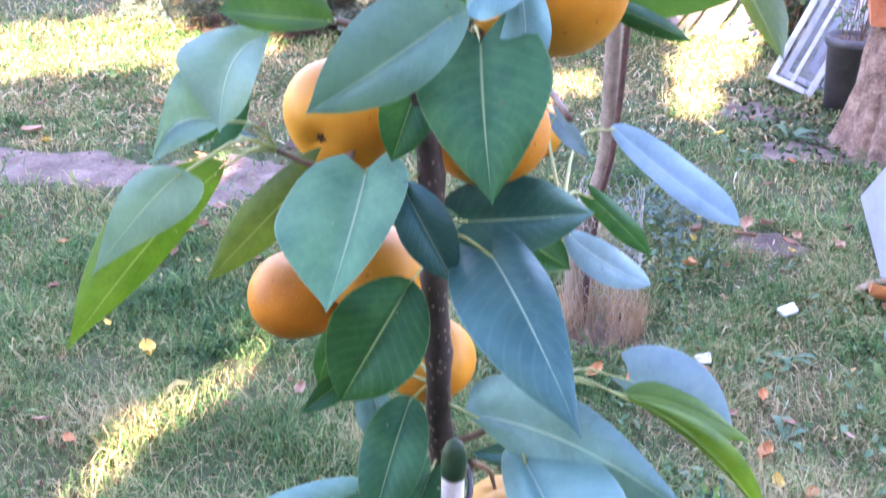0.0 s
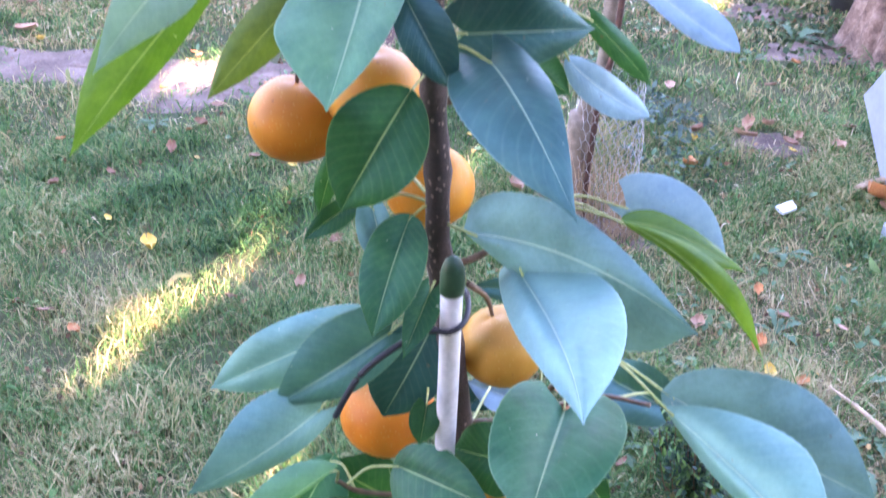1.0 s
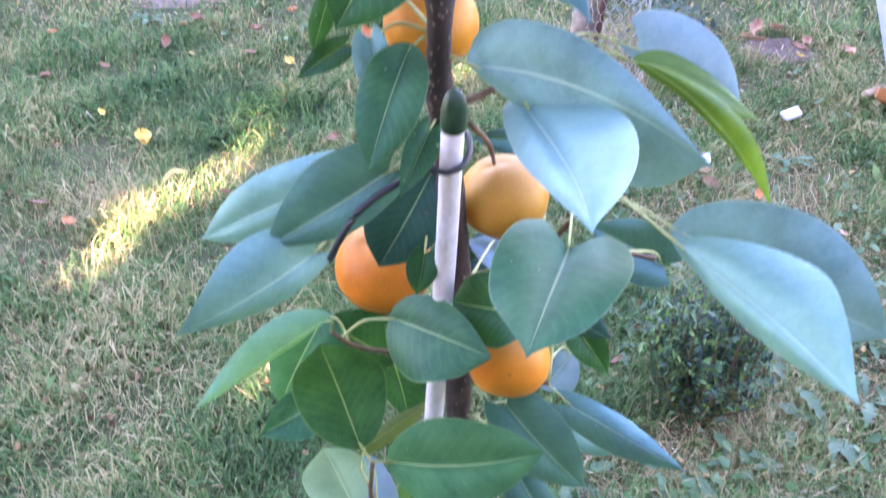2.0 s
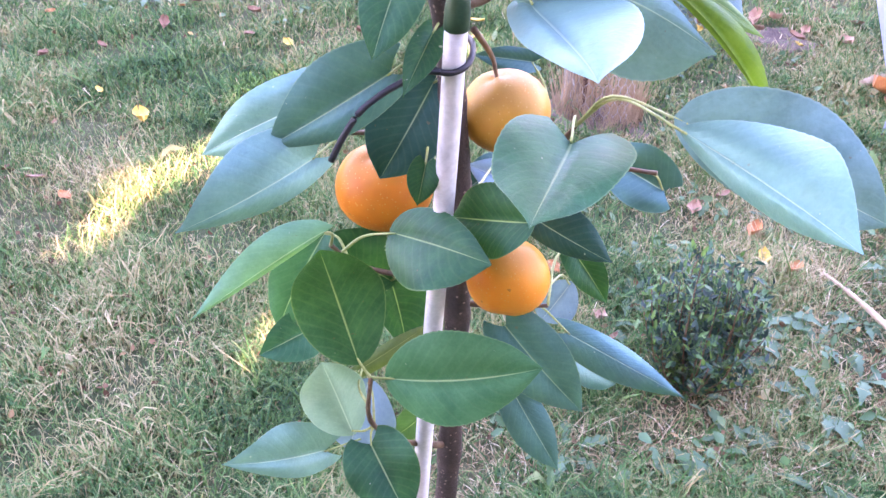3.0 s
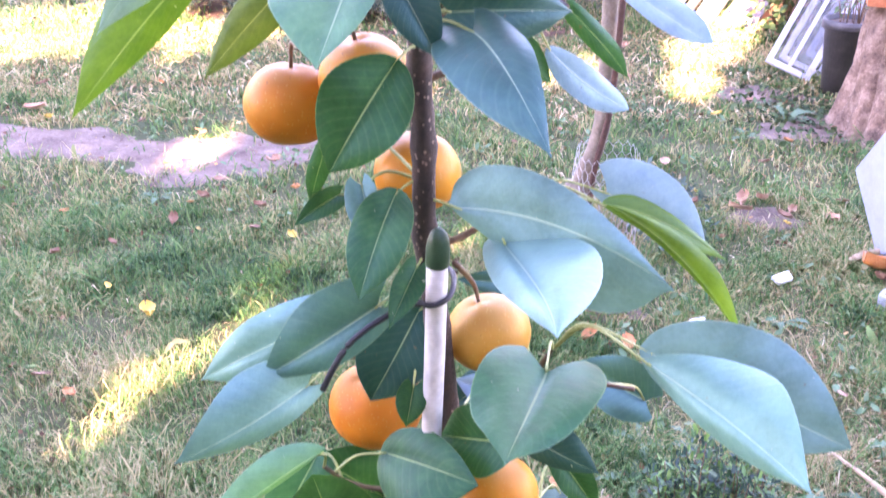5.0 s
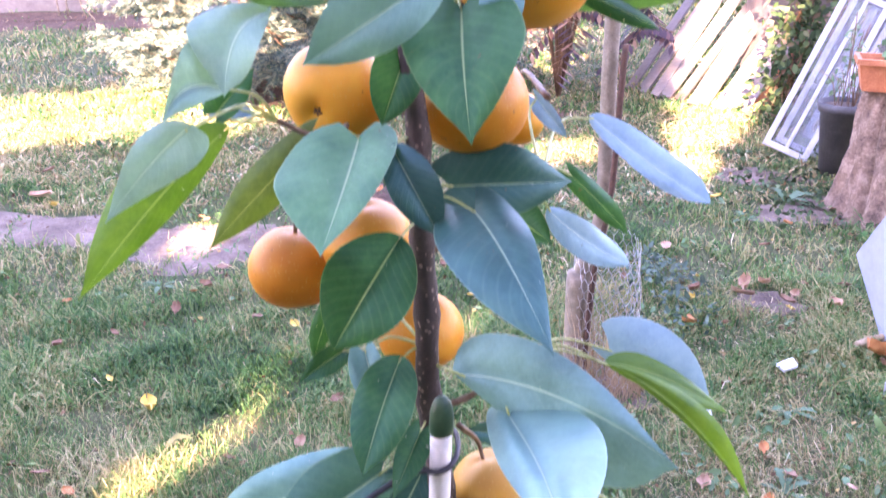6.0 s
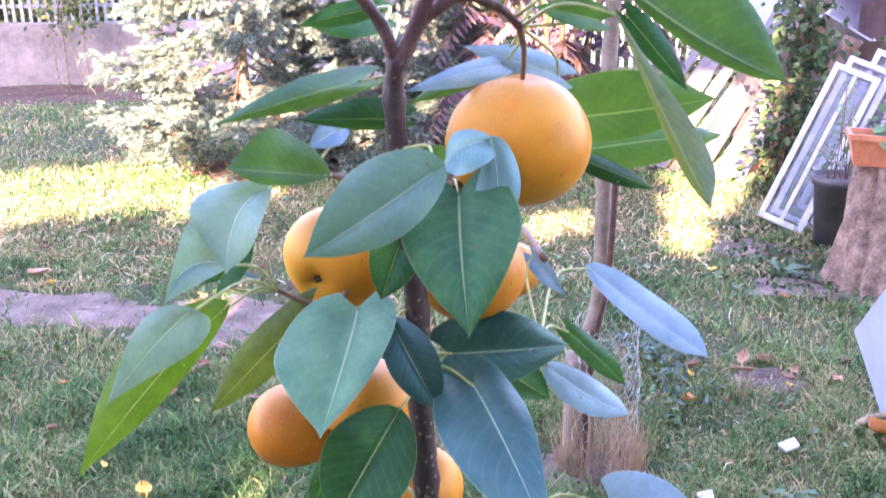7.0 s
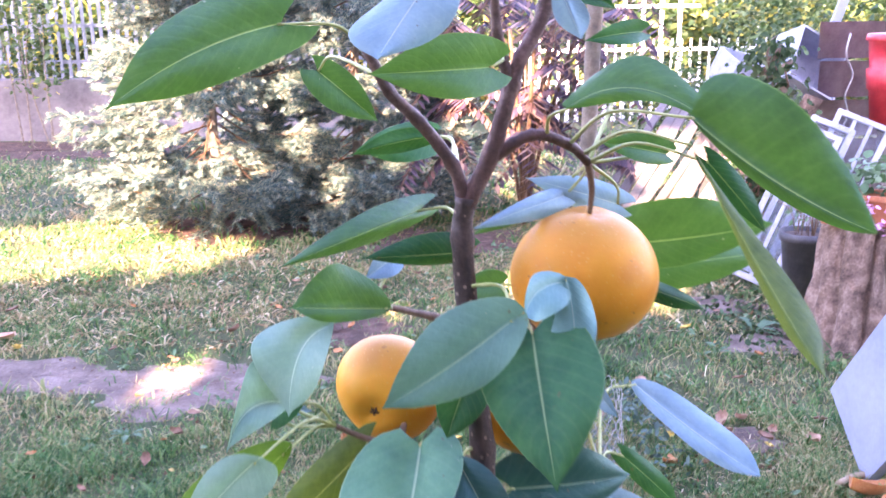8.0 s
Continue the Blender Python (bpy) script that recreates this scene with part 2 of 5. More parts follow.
# leaves of the unseen sun screen, darkened so that they reflect little
SCREENLEAF = foliage("sun_screen_leaves", ((0.0, (0.03, 0.026, 0.014)), (0.5, (0.05, 0.042, 0.022)), (1.0, (0.09, 0.07, 0.035))), 0.6, 0.05, 0.2)
HEDGE = foliage("hedge_leaves", ((0.0, (0.03, 0.07, 0.025)), (0.5, (0.07, 0.14, 0.04)), (0.85, (0.16, 0.22, 0.07)), (1.0, (0.55, 0.45, 0.06))), 0.5, 0.3)
SOIL = surface("bare_soil", (0.07, 0.048, 0.038), (0.185, 0.135, 0.11), (0.34, 0.265, 0.225), 5, 0.95, 11, 0.03)
LEAFMOULD = surface("leaf_mould", (0.03, 0.016, 0.012), (0.09, 0.05, 0.036), (0.2, 0.12, 0.085), 14, 0.9, 9, 0.03)
STUMP = surface("weathered_stump", (0.04, 0.022, 0.015), (0.23, 0.15, 0.11), (0.46, 0.34, 0.26), 14, 0.85, 5, 0.06)
CONCRETE = surface("old_concrete", (0.085, 0.08, 0.08), (0.17, 0.16, 0.16), (0.25, 0.235, 0.235), 2.2, 0.85, 7, 0.006)
PANEL = surface("pale_blue_paint", (0.19, 0.235, 0.32), (0.25, 0.295, 0.39), (0.3, 0.35, 0.44), 5, 0.5, 9, 0.0008)
CRATE = surface("pale_crate_paint", (0.22, 0.25, 0.32), (0.33, 0.37, 0.45), (0.44, 0.48, 0.55), 9, 0.55, 9, 0.001)
SASH = surface("weathered_white_paint", (0.24, 0.26, 0.31), (0.4, 0.43, 0.5), (0.55, 0.58, 0.64), 12, 0.6, 9, 0.001)
WHITE = surface("white_paint", (0.5, 0.52, 0.54), (0.68, 0.7, 0.72), (0.8, 0.81, 0.82), 9, 0.5, 9, 0.001)
FENCE = surface("grey_fence_paint", (0.13, 0.15, 0.175), (0.21, 0.235, 0.265), (0.29, 0.315, 0.345), 9, 0.5, 9, 0.001)
TERRA = surface("terracotta", (0.36, 0.11, 0.05), (0.5, 0.17, 0.08), (0.6, 0.26, 0.14), 14, 0.7, 8, 0.001)
POT = surface("grey_pot_plastic", (0.035, 0.037, 0.045), (0.06, 0.062, 0.07), (0.1, 0.1, 0.11), 18, 0.5, 8, 0.0006)
ROOF = surface("brown_roof_tile", (0.32, 0.22, 0.25), (0.48, 0.36, 0.39), (0.62, 0.51, 0.53), 9, 0.35, 9, 0.002)
RED = surface("red_plastic", (0.42, 0.02, 0.03), (0.58, 0.04, 0.05), (0.66, 0.09, 0.09), 10, 0.4, 6, 0.0005)
WIRE = surface("galvanised_wire", (0.3, 0.3, 0.31), (0.45, 0.45, 0.46), (0.58, 0.58, 0.59), 40, 0.45, 6, 0.0002, 0.7)
RUST = surface("rusty_bar", (0.03, 0.014, 0.011), (0.07, 0.032, 0.022), (0.13, 0.06, 0.04), 40, 0.8, 6, 0.001)
TAN = surface("tan_bark", (0.1, 0.08, 0.058), (0.19, 0.155, 0.115), (0.3, 0.255, 0.2), 26, 0.75, 6, 0.002)
LITTER = [surface("dry_leaf_" + n, *c, 40, 0.6, 5, 0.001) for n, c in (
    ("brown", ((0.12, 0.055, 0.03), (0.24, 0.12, 0.07), (0.34, 0.2, 0.13))),
    ("tan", ((0.24, 0.12, 0.07), (0.38, 0.22, 0.14), (0.5, 0.33, 0.23))),
    ("yellow", ((0.5, 0.3, 0.04), (0.66, 0.44, 0.08), (0.74, 0.56, 0.2))),
    ("orange", ((0.36, 0.12, 0.04), (0.5, 0.2, 0.07), (0.58, 0.3, 0.13))))]
CRUMB = foliage("leaf_crumbs", ((0.0, (0.06, 0.03, 0.014)), (0.5, (0.14, 0.07, 0.035)), (0.85, (0.3, 0.17, 0.09)), (1.0, (0.5, 0.34, 0.12))), 0.7, 0.1, 0.2)
STRAW = surface("dry_straw", (0.26, 0.17, 0.1), (0.42, 0.3, 0.19), (0.56, 0.44, 0.31), 30, 0.7, 5, 0.001)
PETAL = surface("pink_petals", (0.6, 0.25, 0.5), (0.75, 0.4, 0.66), (0.82, 0.58, 0.76), 60, 0.6, 4, 0.0003)


def bark_skin():
    """Brown young bark with pale raised lenticels."""
    m, nt, b, co = material("young_bark")
    big = noise_of(nt, co.outputs["Object"], 55.0, 4.0)
    fine = noise_of(nt, co.outputs["Object"], 480.0, 5.0, 0.7)
    col = ramp(nt, maths(nt, "ADD", maths(nt, "MULTIPLY", big, 0.6), maths(nt, "MULTIPLY", fine, 0.4)), ((0.33, (0.016, 0.009, 0.008)), (0.5, (0.04, 0.023, 0.019)), (0.68, (0.1, 0.066, 0.056))))
    spots = nt.nodes.new("ShaderNodeTexVoronoi")
    spots.inputs["Scale"].default_value = 190.0
    nt.links.new(co.outputs["Object"], spots.inputs["Vector"])
    dots = maths(nt, "LESS_THAN", spots.outputs["Distance"], 0.2)
    nt.links.new(mixed(nt, maths(nt, "MULTIPLY", dots, 0.75), col, (0.3, 0.22, 0.17)), b.inputs["Base Color"])
    b.inputs["Roughness"].default_value = 0.55
    bump(nt, b, maths(nt, "ADD", fine, maths(nt, "MULTIPLY", dots, 0.7)), 0.001)
    return m


BARK = bark_skin()


def board_skin():
    """Weathered boards: grain along the board, each board its own tone."""
    m, nt, b, co = material("silvered_board")
    info = nt.nodes.new("ShaderNodeObjectInfo")
    grain = nt.nodes.new("ShaderNodeMapping")
    grain.inputs["Scale"].default_value = (1.0, 16.0, 9.0)
    nt.links.new(co.outputs["Object"], grain.inputs[0])
    lines = noise_of(nt, grain.outputs[0], 6.0, 6.0, 0.7)
    blot = noise_of(nt, co.outputs["Object"], 5.0)
    fac = maths(nt, "ADD", maths(nt, "MULTIPLY", lines, 0.45), maths(nt, "ADD", maths(nt, "MULTIPLY", blot, 0.25), maths(nt, "MULTIPLY", info.outputs["Random"], 0.4)))
    nt.links.new(ramp(nt, fac, ((0.3, (0.05, 0.04, 0.036)), (0.5, (0.12, 0.1, 0.095)), (0.7, (0.22, 0.195, 0.185)), (0.85, (0.3, 0.26, 0.24)))), b.inputs["Base Color"])
    b.inputs["Roughness"].default_value = 0.75
    bump(nt, b, lines, 0.004)
    return m


BOARD = board_skin()


def glass_pane():
    m, nt, b, co = material("window_glass")
    b.inputs["Base Color"].default_value = (0.85, 0.9, 0.92, 1)
    b.inputs["Transmission Weight"].default_value = 1.0
    b.inputs["IOR"].default_value = 1.1
    nt.links.new(maths(nt, "MULTIPLY", noise_of(nt, co.outputs["Object"], 14.0), 0.1), b.inputs["Roughness"])
    # whitish diffuse layer painted in for the pale reflection on the panes
    reflection_haze = nt.nodes.new("ShaderNodeBsdfDiffuse")
    reflection_haze.inputs[0].default_value = (0.42, 0.45, 0.52, 1)
    mix = nt.nodes.new("ShaderNodeMixShader")
    streaks = maths(nt, "MULTIPLY", noise_of(nt, co.outputs["Object"], 5.0, 5.0, 0.7), 0.32, True)
    nt.links.new(streaks, mix.inputs[0])
    nt.links.new(b.outputs[0], mix.inputs[1])
    nt.links.new(reflection_haze.outputs[0], mix.inputs[2])
    nt.links.new(mix.outputs[0], nt.nodes["Material Output"].inputs[0])
    return m


GLASS = glass_pane()


def ground_skin():
    m, nt, b, co = material("lawn_ground")
    obj = co.outputs["Object"]
    big = noise_of(nt, obj, 1.1, 3.0)
    fine = noise_of(nt, obj, 60.0, 6.0, 0.75)
    turf = ramp(nt, maths(nt, "ADD", maths(nt, "MULTIPLY", big, 0.6), maths(nt, "MULTIPLY", fine, 0.4)), ((0.3, (0.016, 0.034, 0.01)), (0.48, (0.045, 0.068, 0.02)), (0.62, (0.09, 0.088, 0.036)), (0.75, (0.17, 0.13, 0.075))))
    nt.links.new(turf, b.inputs["Base Color"])
    b.inputs["Roughness"].default_value = 0.9
    bump(nt, b, fine, 0.02)
    return m


TURF = ground_skin()

# ---------------------------------------------------------------- builders


def empty(name, label, category, at=(0, 0, 0), group="", kind=""):
    ob = new(name)
    ob.location = at
    return tagged(ob, label, category, group, kind)


def part(name, bm, mat, parent=None, label="", smooth=True):
    me = bpy.data.meshes.new(name)
    bm.to_mesh(me)
    bm.free()
    me.materials.append(mat)
    if smooth:
        me.shade_smooth()
    ob = new(name, me)
    if parent:
        ob.parent = parent
        ob.matrix_parent_inverse = Matrix.Translation(-Vector(root_at(parent)))
    if label:
        ob["label"] = label
    return ob


def root_at(ob):
    """Where the local origin of a thing lies; parts keep theirs at the world's."""
    return (0, 0, 0) if ob.parent else tuple(ob.location)


def from_arrays(name, co, faces, mat, parent=None, label="", smooth=False):
    """One mesh from arrays; faces is a list of (count, index array)."""
    me = bpy.data.meshes.new(name)
    me.vertices.add(len(co))
    me.vertices.foreach_set("co", np.asarray(co, np.float32).ravel())
    loops = np.concatenate([f.ravel() for f in faces]).astype(np.int32)
    totals = np.concatenate([np.full(len(f), f.shape[1]) for f in faces]).astype(np.int32)
    me.loops.add(len(loops))
    me.loops.foreach_set("vertex_index", loops)
    me.polygons.add(len(totals))
    me.polygons.foreach_set("loop_start", np.concatenate([[0], np.cumsum(totals)[:-1]]).astype(np.int32))
    me.polygons.foreach_set("loop_total", totals)
    me.update(calc_edges=True)
    me.materials.append(mat)
    if smooth:
        me.shade_smooth()
    ob = new(name, me)
    if parent:
        ob.parent = parent
        ob.matrix_parent_inverse = Matrix.Translation(-Vector(root_at(parent)))
    if label:
        ob["label"] = label
    return ob


def tube(bm, points, radii, sides=8, wobble=0.0, rng=random):
    """A tapered, closed tube along points."""
    pts = [Vector(p) for p in points]
    rings, ref = [], Vector((0.31, 0.2, 0.93)).normalized()
    for i, p in enumerate(pts):
        d = (pts[min(i + 1, len(pts) - 1)] - pts[max(i - 1, 0)]).normalized()
        a = d.cross(ref if abs(d.dot(ref)) < 0.95 else Vector((1, 0, 0))).normalized()
        b = d.cross(a)
        r = radii[i] if isinstance(radii, (list, tuple)) else radii
        rings.append([bm.verts.new(p + (a * math.cos(k * math.tau / sides) + b * math.sin(k * math.tau / sides)) * r * (1 + wobble * rng.uniform(-1, 1))) for k in range(sides)])
    for r0, r1 in zip(rings, rings[1:]):
        for k in range(sides):
            bm.faces.new((r0[k], r0[(k + 1) % sides], r1[(k + 1) % sides], r1[k]))
    bm.faces.new(rings[0][::-1])
    bm.faces.new(rings[-1])


def smooth_line(points, steps):
    """Points along a Catmull-Rom line."""
    p = [Vector(q) for q in points]
    p = [2 * p[0] - p[1], *p, 2 * p[-1] - p[-2]]
    out = []
    for i in range(1, len(p) - 2):
        for s in range(steps):
            t = s / steps
            out.append(0.5 * (2 * p[i] + (p[i + 1] - p[i - 1]) * t + (2 * p[i - 1] - 5 * p[i] + 4 * p[i + 1] - p[i + 2]) * t * t + (3 * p[i] - p[i - 1] - 3 * p[i + 1] + p[i + 2]) * t ** 3))
    return out + [p[-2]]


def box(bm, size, at=Matrix.Identity(4), bevel=0.0):
    made = bmesh.ops.create_cube(bm, size=1.0, matrix=at @ Matrix.Diagonal((*size, 1)))
    if bevel:
        edges = {e for v in made["verts"] for e in v.link_edges}
        bmesh.ops.bevel(bm, geom=list(edges), offset=bevel, segments=2, affect="EDGES", profile=0.6)


def axes(origin, u, v):
    """A pose whose x runs along u and whose y lies towards v."""
    u, v = Vector(u).normalized(), Vector(v)
    w = u.cross(v).normalized()
    v = w.cross(u)
    m = Matrix((u, v, w)).transposed().to_4x4()
    m.translation = origin
    return m


def leaf_cloud(name, centres, size, mat, parent, rng, droop=0.3, ratio=0.5, label="", face=None):
    """Many small folded leaves, each a pair of quads, round the given places."""
    n = len(centres)
    c = np.asarray(centres, float)
    d = rng.normal(size=(n, 3))
    d[:, 2] = d[:, 2] * 0.6 - droop
    d /= np.linalg.norm(d, axis=1)[:, None]
    up = rng.normal(size=(n, 3)) * 0.6 + np.array((0, 0, 1.0) if face is None else face)
    s = np.cross(d, up)
    s /= np.linalg.norm(s, axis=1)[:, None] + 1e-9
    nrm = np.cross(s, d)
    ln = size * rng.uniform(0.65, 1.3, n)[:, None]
    w = ln * ratio * 0.5
    pts = np.stack((c, c + d * ln * 0.35 + s * w + nrm * w * 0.35, c + d * ln * 0.75 + s * w * 0.7 + nrm * w * 0.2, c + d * ln, c + d * ln * 0.75 - s * w * 0.7 + nrm * w * 0.2, c + d * ln * 0.35 - s * w + nrm * w * 0.35), 1).reshape(-1, 3)
    i = np.arange(n)[:, None] * 6
    return from_arrays(name, pts, [np.concatenate((i + [[0, 1, 2, 3]], i + [[0, 3, 4, 5]]))], mat, parent, label)


# ---------------------------------------------------------------- the ground
rng = np.random.default_rng(4)


def height_at(x, y):
    """The lawn's gentle unevenness."""
    return 0.012 * np.sin(1.7 * x + 0.6) * np.cos(1.3 * y) + 0.008 * np.sin(4.1 * x - 2.3 * y)


def build_ground():
    xs = np.concatenate((np.linspace(-400, -9, 14), np.linspace(-8.5, 8.5, 110), np.linspace(9, 400, 14)))
    ys = np.concatenate((np.linspace(-400, -3, 10), np.linspace(-2.5, 14, 110), np.linspace(15, 600, 16)))
    X, Y = np.meshgrid(xs, ys)
    Z = height_at(X, Y) * (np.abs(X) < 8.6) * (np.abs(Y - 5.5) < 9)
    co = np.stack((X, Y, Z), -1).reshape(-1, 3)
    w, h = len(xs), len(ys)
    i = (np.arange(h - 1)[:, None] * w + np.arange(w - 1)).reshape(-1, 1)
    ob = from_arrays("ground", co, [i + [[0, 1, w + 1, w]]], TURF, smooth=True)
    return tagged(ob, "patchy autumn lawn of turf and bare earth", "lawn", kind="structure")


ground = build_ground()

# patches of bare soil: x, y, half width, half depth, turn
BARE = [(-1.78, 4.24, 0.6, 0.22, -0.1), (-1.0, 4.12, 0.5, 0.32, 0.2), (-2.6, 4.5, 0.6, 0.16, -0.2), (1.28, 3.42, 0.16, 0.1, 0), (0.45, 2.75, 0.2, 0.16, 0), (1.85, 4.5, 0.3, 0.2, 0.4), (1.75, 5.05, 0.26, 0.16, 0)]
# thatch of dry straw where the turf is thin
THATCH = [(0.22, 1.34, 0.24, 0.14, 0.1), (0.6, 1.4, 0.24, 0.13, 0), (1.0, 1.75, 0.2, 0.2, 0.5), (0.9, 2.35, 0.3, 0.16, 0.2)]
MOULD = [(-0.45, 4.75, 0.4, 0.28, 0.2), (-1.3, 7.2, 0.8, 0.5, 0), (0.2, 6.6, 0.7, 0.5, 0), (-4.6, 11.2, 3.2, 0.7, 0)]


def bareness(x, y, spots=BARE + MOULD):
    out = np.zeros_like(x)
    for bx, by, a, b, turn in spots:
        dx, dy = x - bx, y - by
        u, v = dx * math.cos(turn) + dy * math.sin(turn), dy * math.cos(turn) - dx * math.sin(turn)
        q = (u / a) ** 2 + (v / b) ** 2 + 0.5 * np.sin(9 * x + 5 * y) * np.cos(7 * y - 4 * x) + 0.5 * np.sin(23 * x - 9 * y) * np.cos(19 * y + 11 * x)
        out = np.maximum(out, np.clip(1.6 - q, 0, 1))
    return out


def soil_patch(bx, by, a, b, turn, mat, label):
    bm = bmesh.new()
    rings, rnd = [], random.Random(int(bx * 100 + by * 7))
    ph = [rnd.uniform(0, 6) for _ in range(3)]
    for r in (0.0, 0.35, 0.7, 0.9, 1.05):
        ring = []
        for k in range(40):
            t = k * math.tau / 40
            e = r * (1 + 0.16 * math.sin(3 * t + ph[0]) + 0.12 * math.sin(7 * t + ph[1]) + 0.09 * math.sin(13 * t + ph[2]) + 0.06 * rnd.uniform(-1, 1))
            u, v = a * e * math.cos(t), b * e * math.sin(t)
            x, y = bx + u * math.cos(turn) - v * math.sin(turn), by + u * math.sin(turn) + v * math.cos(turn)
            ring.append(bm.verts.new((x, y, float(height_at(x, y)) + (0.012 if r < 0.8 else 0.006 if r < 1 else -0.006) + 0.004 * rnd.uniform(-1, 1))))
        rings.append(ring)
    for r0, r1 in zip(rings, rings[1:]):
        for k in range(40):
            bm.faces.new((r0[k], r1[k], r1[(k + 1) % 40], r0[(k + 1) % 40]))
    return tagged(part("soil_patch", bm, mat), label, "soil", "bare earth patches", "structure")


for row in BARE:
    soil_patch(*row, SOIL, "trodden patch of bare reddish earth in the lawn")
for row in MOULD:
    soil_patch(*row, LEAFMOULD, "dark brown leaf mould under the trees")


def grass(name, count, y0, y1, tall, wide, mat, label, dry=False, broad=0.0):
    y = y0 + (y1 - y0) * rng.random(count) ** (1.0 if broad else 1.35)
    x = (rng.random(count) - 0.5) * 2 * (broad or 0.52 * y + 0.45)
    tuft = 0.5 + 0.5 * np.sin(7 * x + 3 * np.sin(3 * y)) * np.sin(6 * y + 2 * np.sin(4 * x))
    if dry:  # matted straw lies thickest where the turf is thin
        thin = 0.5 + 0.5 * np.sin(2.6 * x + 1.7 * np.sin(2.1 * y) + 0.4) * np.sin(2.9 * y + 1.3 * np.sin(1.7 * x))
        keep = (rng.random(count) > bareness(x, y) * 0.85) & (rng.random(count) < 0.04 + 0.3 * (y > 5) + 0.3 * thin ** 2 * (1 - 0.2 * ((x < -0.1) & (y < 2.4))) + (0.1 + 0.35 * (y < 2.7)) * np.clip(x * 1.6 - 0.3, 0, 1) + 0.6 * bareness(x, y, THATCH))
    else:
        keep = (rng.random(count) > np.maximum(bareness(x, y) * 0.94, bareness(x, y, THATCH) * 0.6)) & (rng.random(count) < 0.24 + 0.72 * tuft)
    if broad:  # the rest of the garden, round the denser strip before the tree
        keep &= (np.abs(x) > 0.5 * y + 0.4 + 0.4 * rng.normal(size=count)) | (y < 1.05 + 0.12 * rng.normal(size=count))
    x, y, tuft = x[keep], y[keep], tuft[keep]
    n = len(x)
    h = tall * rng.uniform(0.3, 1.0, n) * (0.55 + 0.6 * tuft) * np.where(rng.random(n) < 0.07, 1.7, 1.0)
    a = rng.uniform(0, math.tau, n)
    lean = rng.uniform(0.3, 1.7, n) * h * (1.8 if dry else 0.9)
    dx, dy = np.cos(a), np.sin(a)
    w = wide * rng.uniform(0.5, 1.4, n)
    b = a + math.pi / 2 + rng.normal(size=n) * 0.7
    side = np.stack((np.cos(b) * w, np.sin(b) * w, 0.3 * w * rng.normal(size=n)), -1)
    sway = np.stack((np.cos(b), np.sin(b), 0 * b), -1) * (lean * rng.normal(size=n) * 0.16)[:, None]
    base = np.stack((x, y, height_at(x, y) - 0.004), -1)
    low = base + np.stack((dx * lean * 0.16, dy * lean * 0.16, h * 0.45), -1) + sway * 0.5
    high = base + np.stack((dx * lean * 0.52, dy * lean * 0.52, h * 0.82), -1) + sway
    tip = base + np.stack((dx * lean, dy * lean, h * rng.uniform(0.35, 1.05, n)), -1)
    co = np.stack((base - side, base + side, low + side, low - side, high + side * 0.75, high - side * 0.75, tip), 1).reshape(-1, 3)
    i = np.arange(n)[:, None] * 7
    ob = from_arrays(name, co, [i + [[0, 1, 2, 3]], i + [[3, 2, 4, 5]], i + [[5, 4, 6]]], mat)
    return tagged(ob, label, "grass", kind="stuff")


grass("grass", 205000, 1.1, 3.6, 0.078, 0.0013, GRASS, "short autumn grass, green mixed with dry straw blades")
grass("grass", 135000, 2.6, 7.5, 0.07, 0.0025, GRASS, "short autumn grass, green mixed with dry straw blades")
grass("grass", 30000, 6.5, 12, 0.09, 0.006, GRASS, "short autumn grass along the garden wall")
grass("grass", 125000, -4.6, 11.5, 0.075, 0.012, GRASS, "short autumn grass of the wider garden", broad=7.0)
grass("dry_grass", 70000, 1.1, 3.6, 0.042, 0.0012, HAY, "pale dry straw lying matted among the green blades", True)
grass("dry_grass", 52000, 2.8, 7.5, 0.042, 0.0024, HAY, "pale dry straw lying matted among the green blades", True)

grass("dry_grass", 70000, 4.6, 11.6, 0.05, 0.0045, HAY, "tan dry grass between the lawn and the garden wall", True)


def weeds():
    """Broad-leaved rosettes and clover among the blades."""
    cs = []
    for _ in range(420):
        y = 1.2 + 5.3 * rng.random() ** 1.3
        x = (rng.random() - 0.35) * 1.9 * (0.5 * y + 0.4)
        if x < 0.1 and y < 3.3:
            continue
        for _ in range(int(rng.integers(4, 10))):
            px, py = x + rng.normal() * 0.035, y + rng.normal() * 0.035
            cs.append((px, py, float(height_at(px, py)) + rng.uniform(0.008, 0.045)))
    return tagged(leaf_cloud("weeds", cs, 0.035, WEED, None, rng, -0.1, 0.5), "low broad-leaved weeds and clover in the lawn", "weeds", kind="stuff")


weeds()

# ---------------------------------------------------------------- the pear tree
tree = empty("pear_tree", "young Asian pear tree with large glossy leaves and ripe golden pears", "fruit tree", (0.015, 0.56, 0.0))
TRUNK = [(0.015, 0.56, -0.05), (0.012, 0.56, 0.4), (0.016, 0.555, 0.75), (0.019, 0.55, 0.9), (0.021, 0.548, 1.06), (0.018, 0.545, 1.17), (0.012, 0.545, 1.24), (0.004, 0.543, 1.31), (0.004, 0.54, 1.37), (0.002, 0.54, 1.42), (0.001, 0.542, 1.48), (-0.006, 0.548, 1.55), (-0.009, 0.55, 1.60), (-0.007, 0.55, 1.622)]
LEADER = [(-0.007, 0.55, 1.618), (0.006, 0.55, 1.644), (0.017, 0.55, 1.681), (0.022, 0.55, 1.695), (0.034, 0.552, 1.72), (0.045, 0.555, 1.78), (0.05, 0.56, 1.86)]
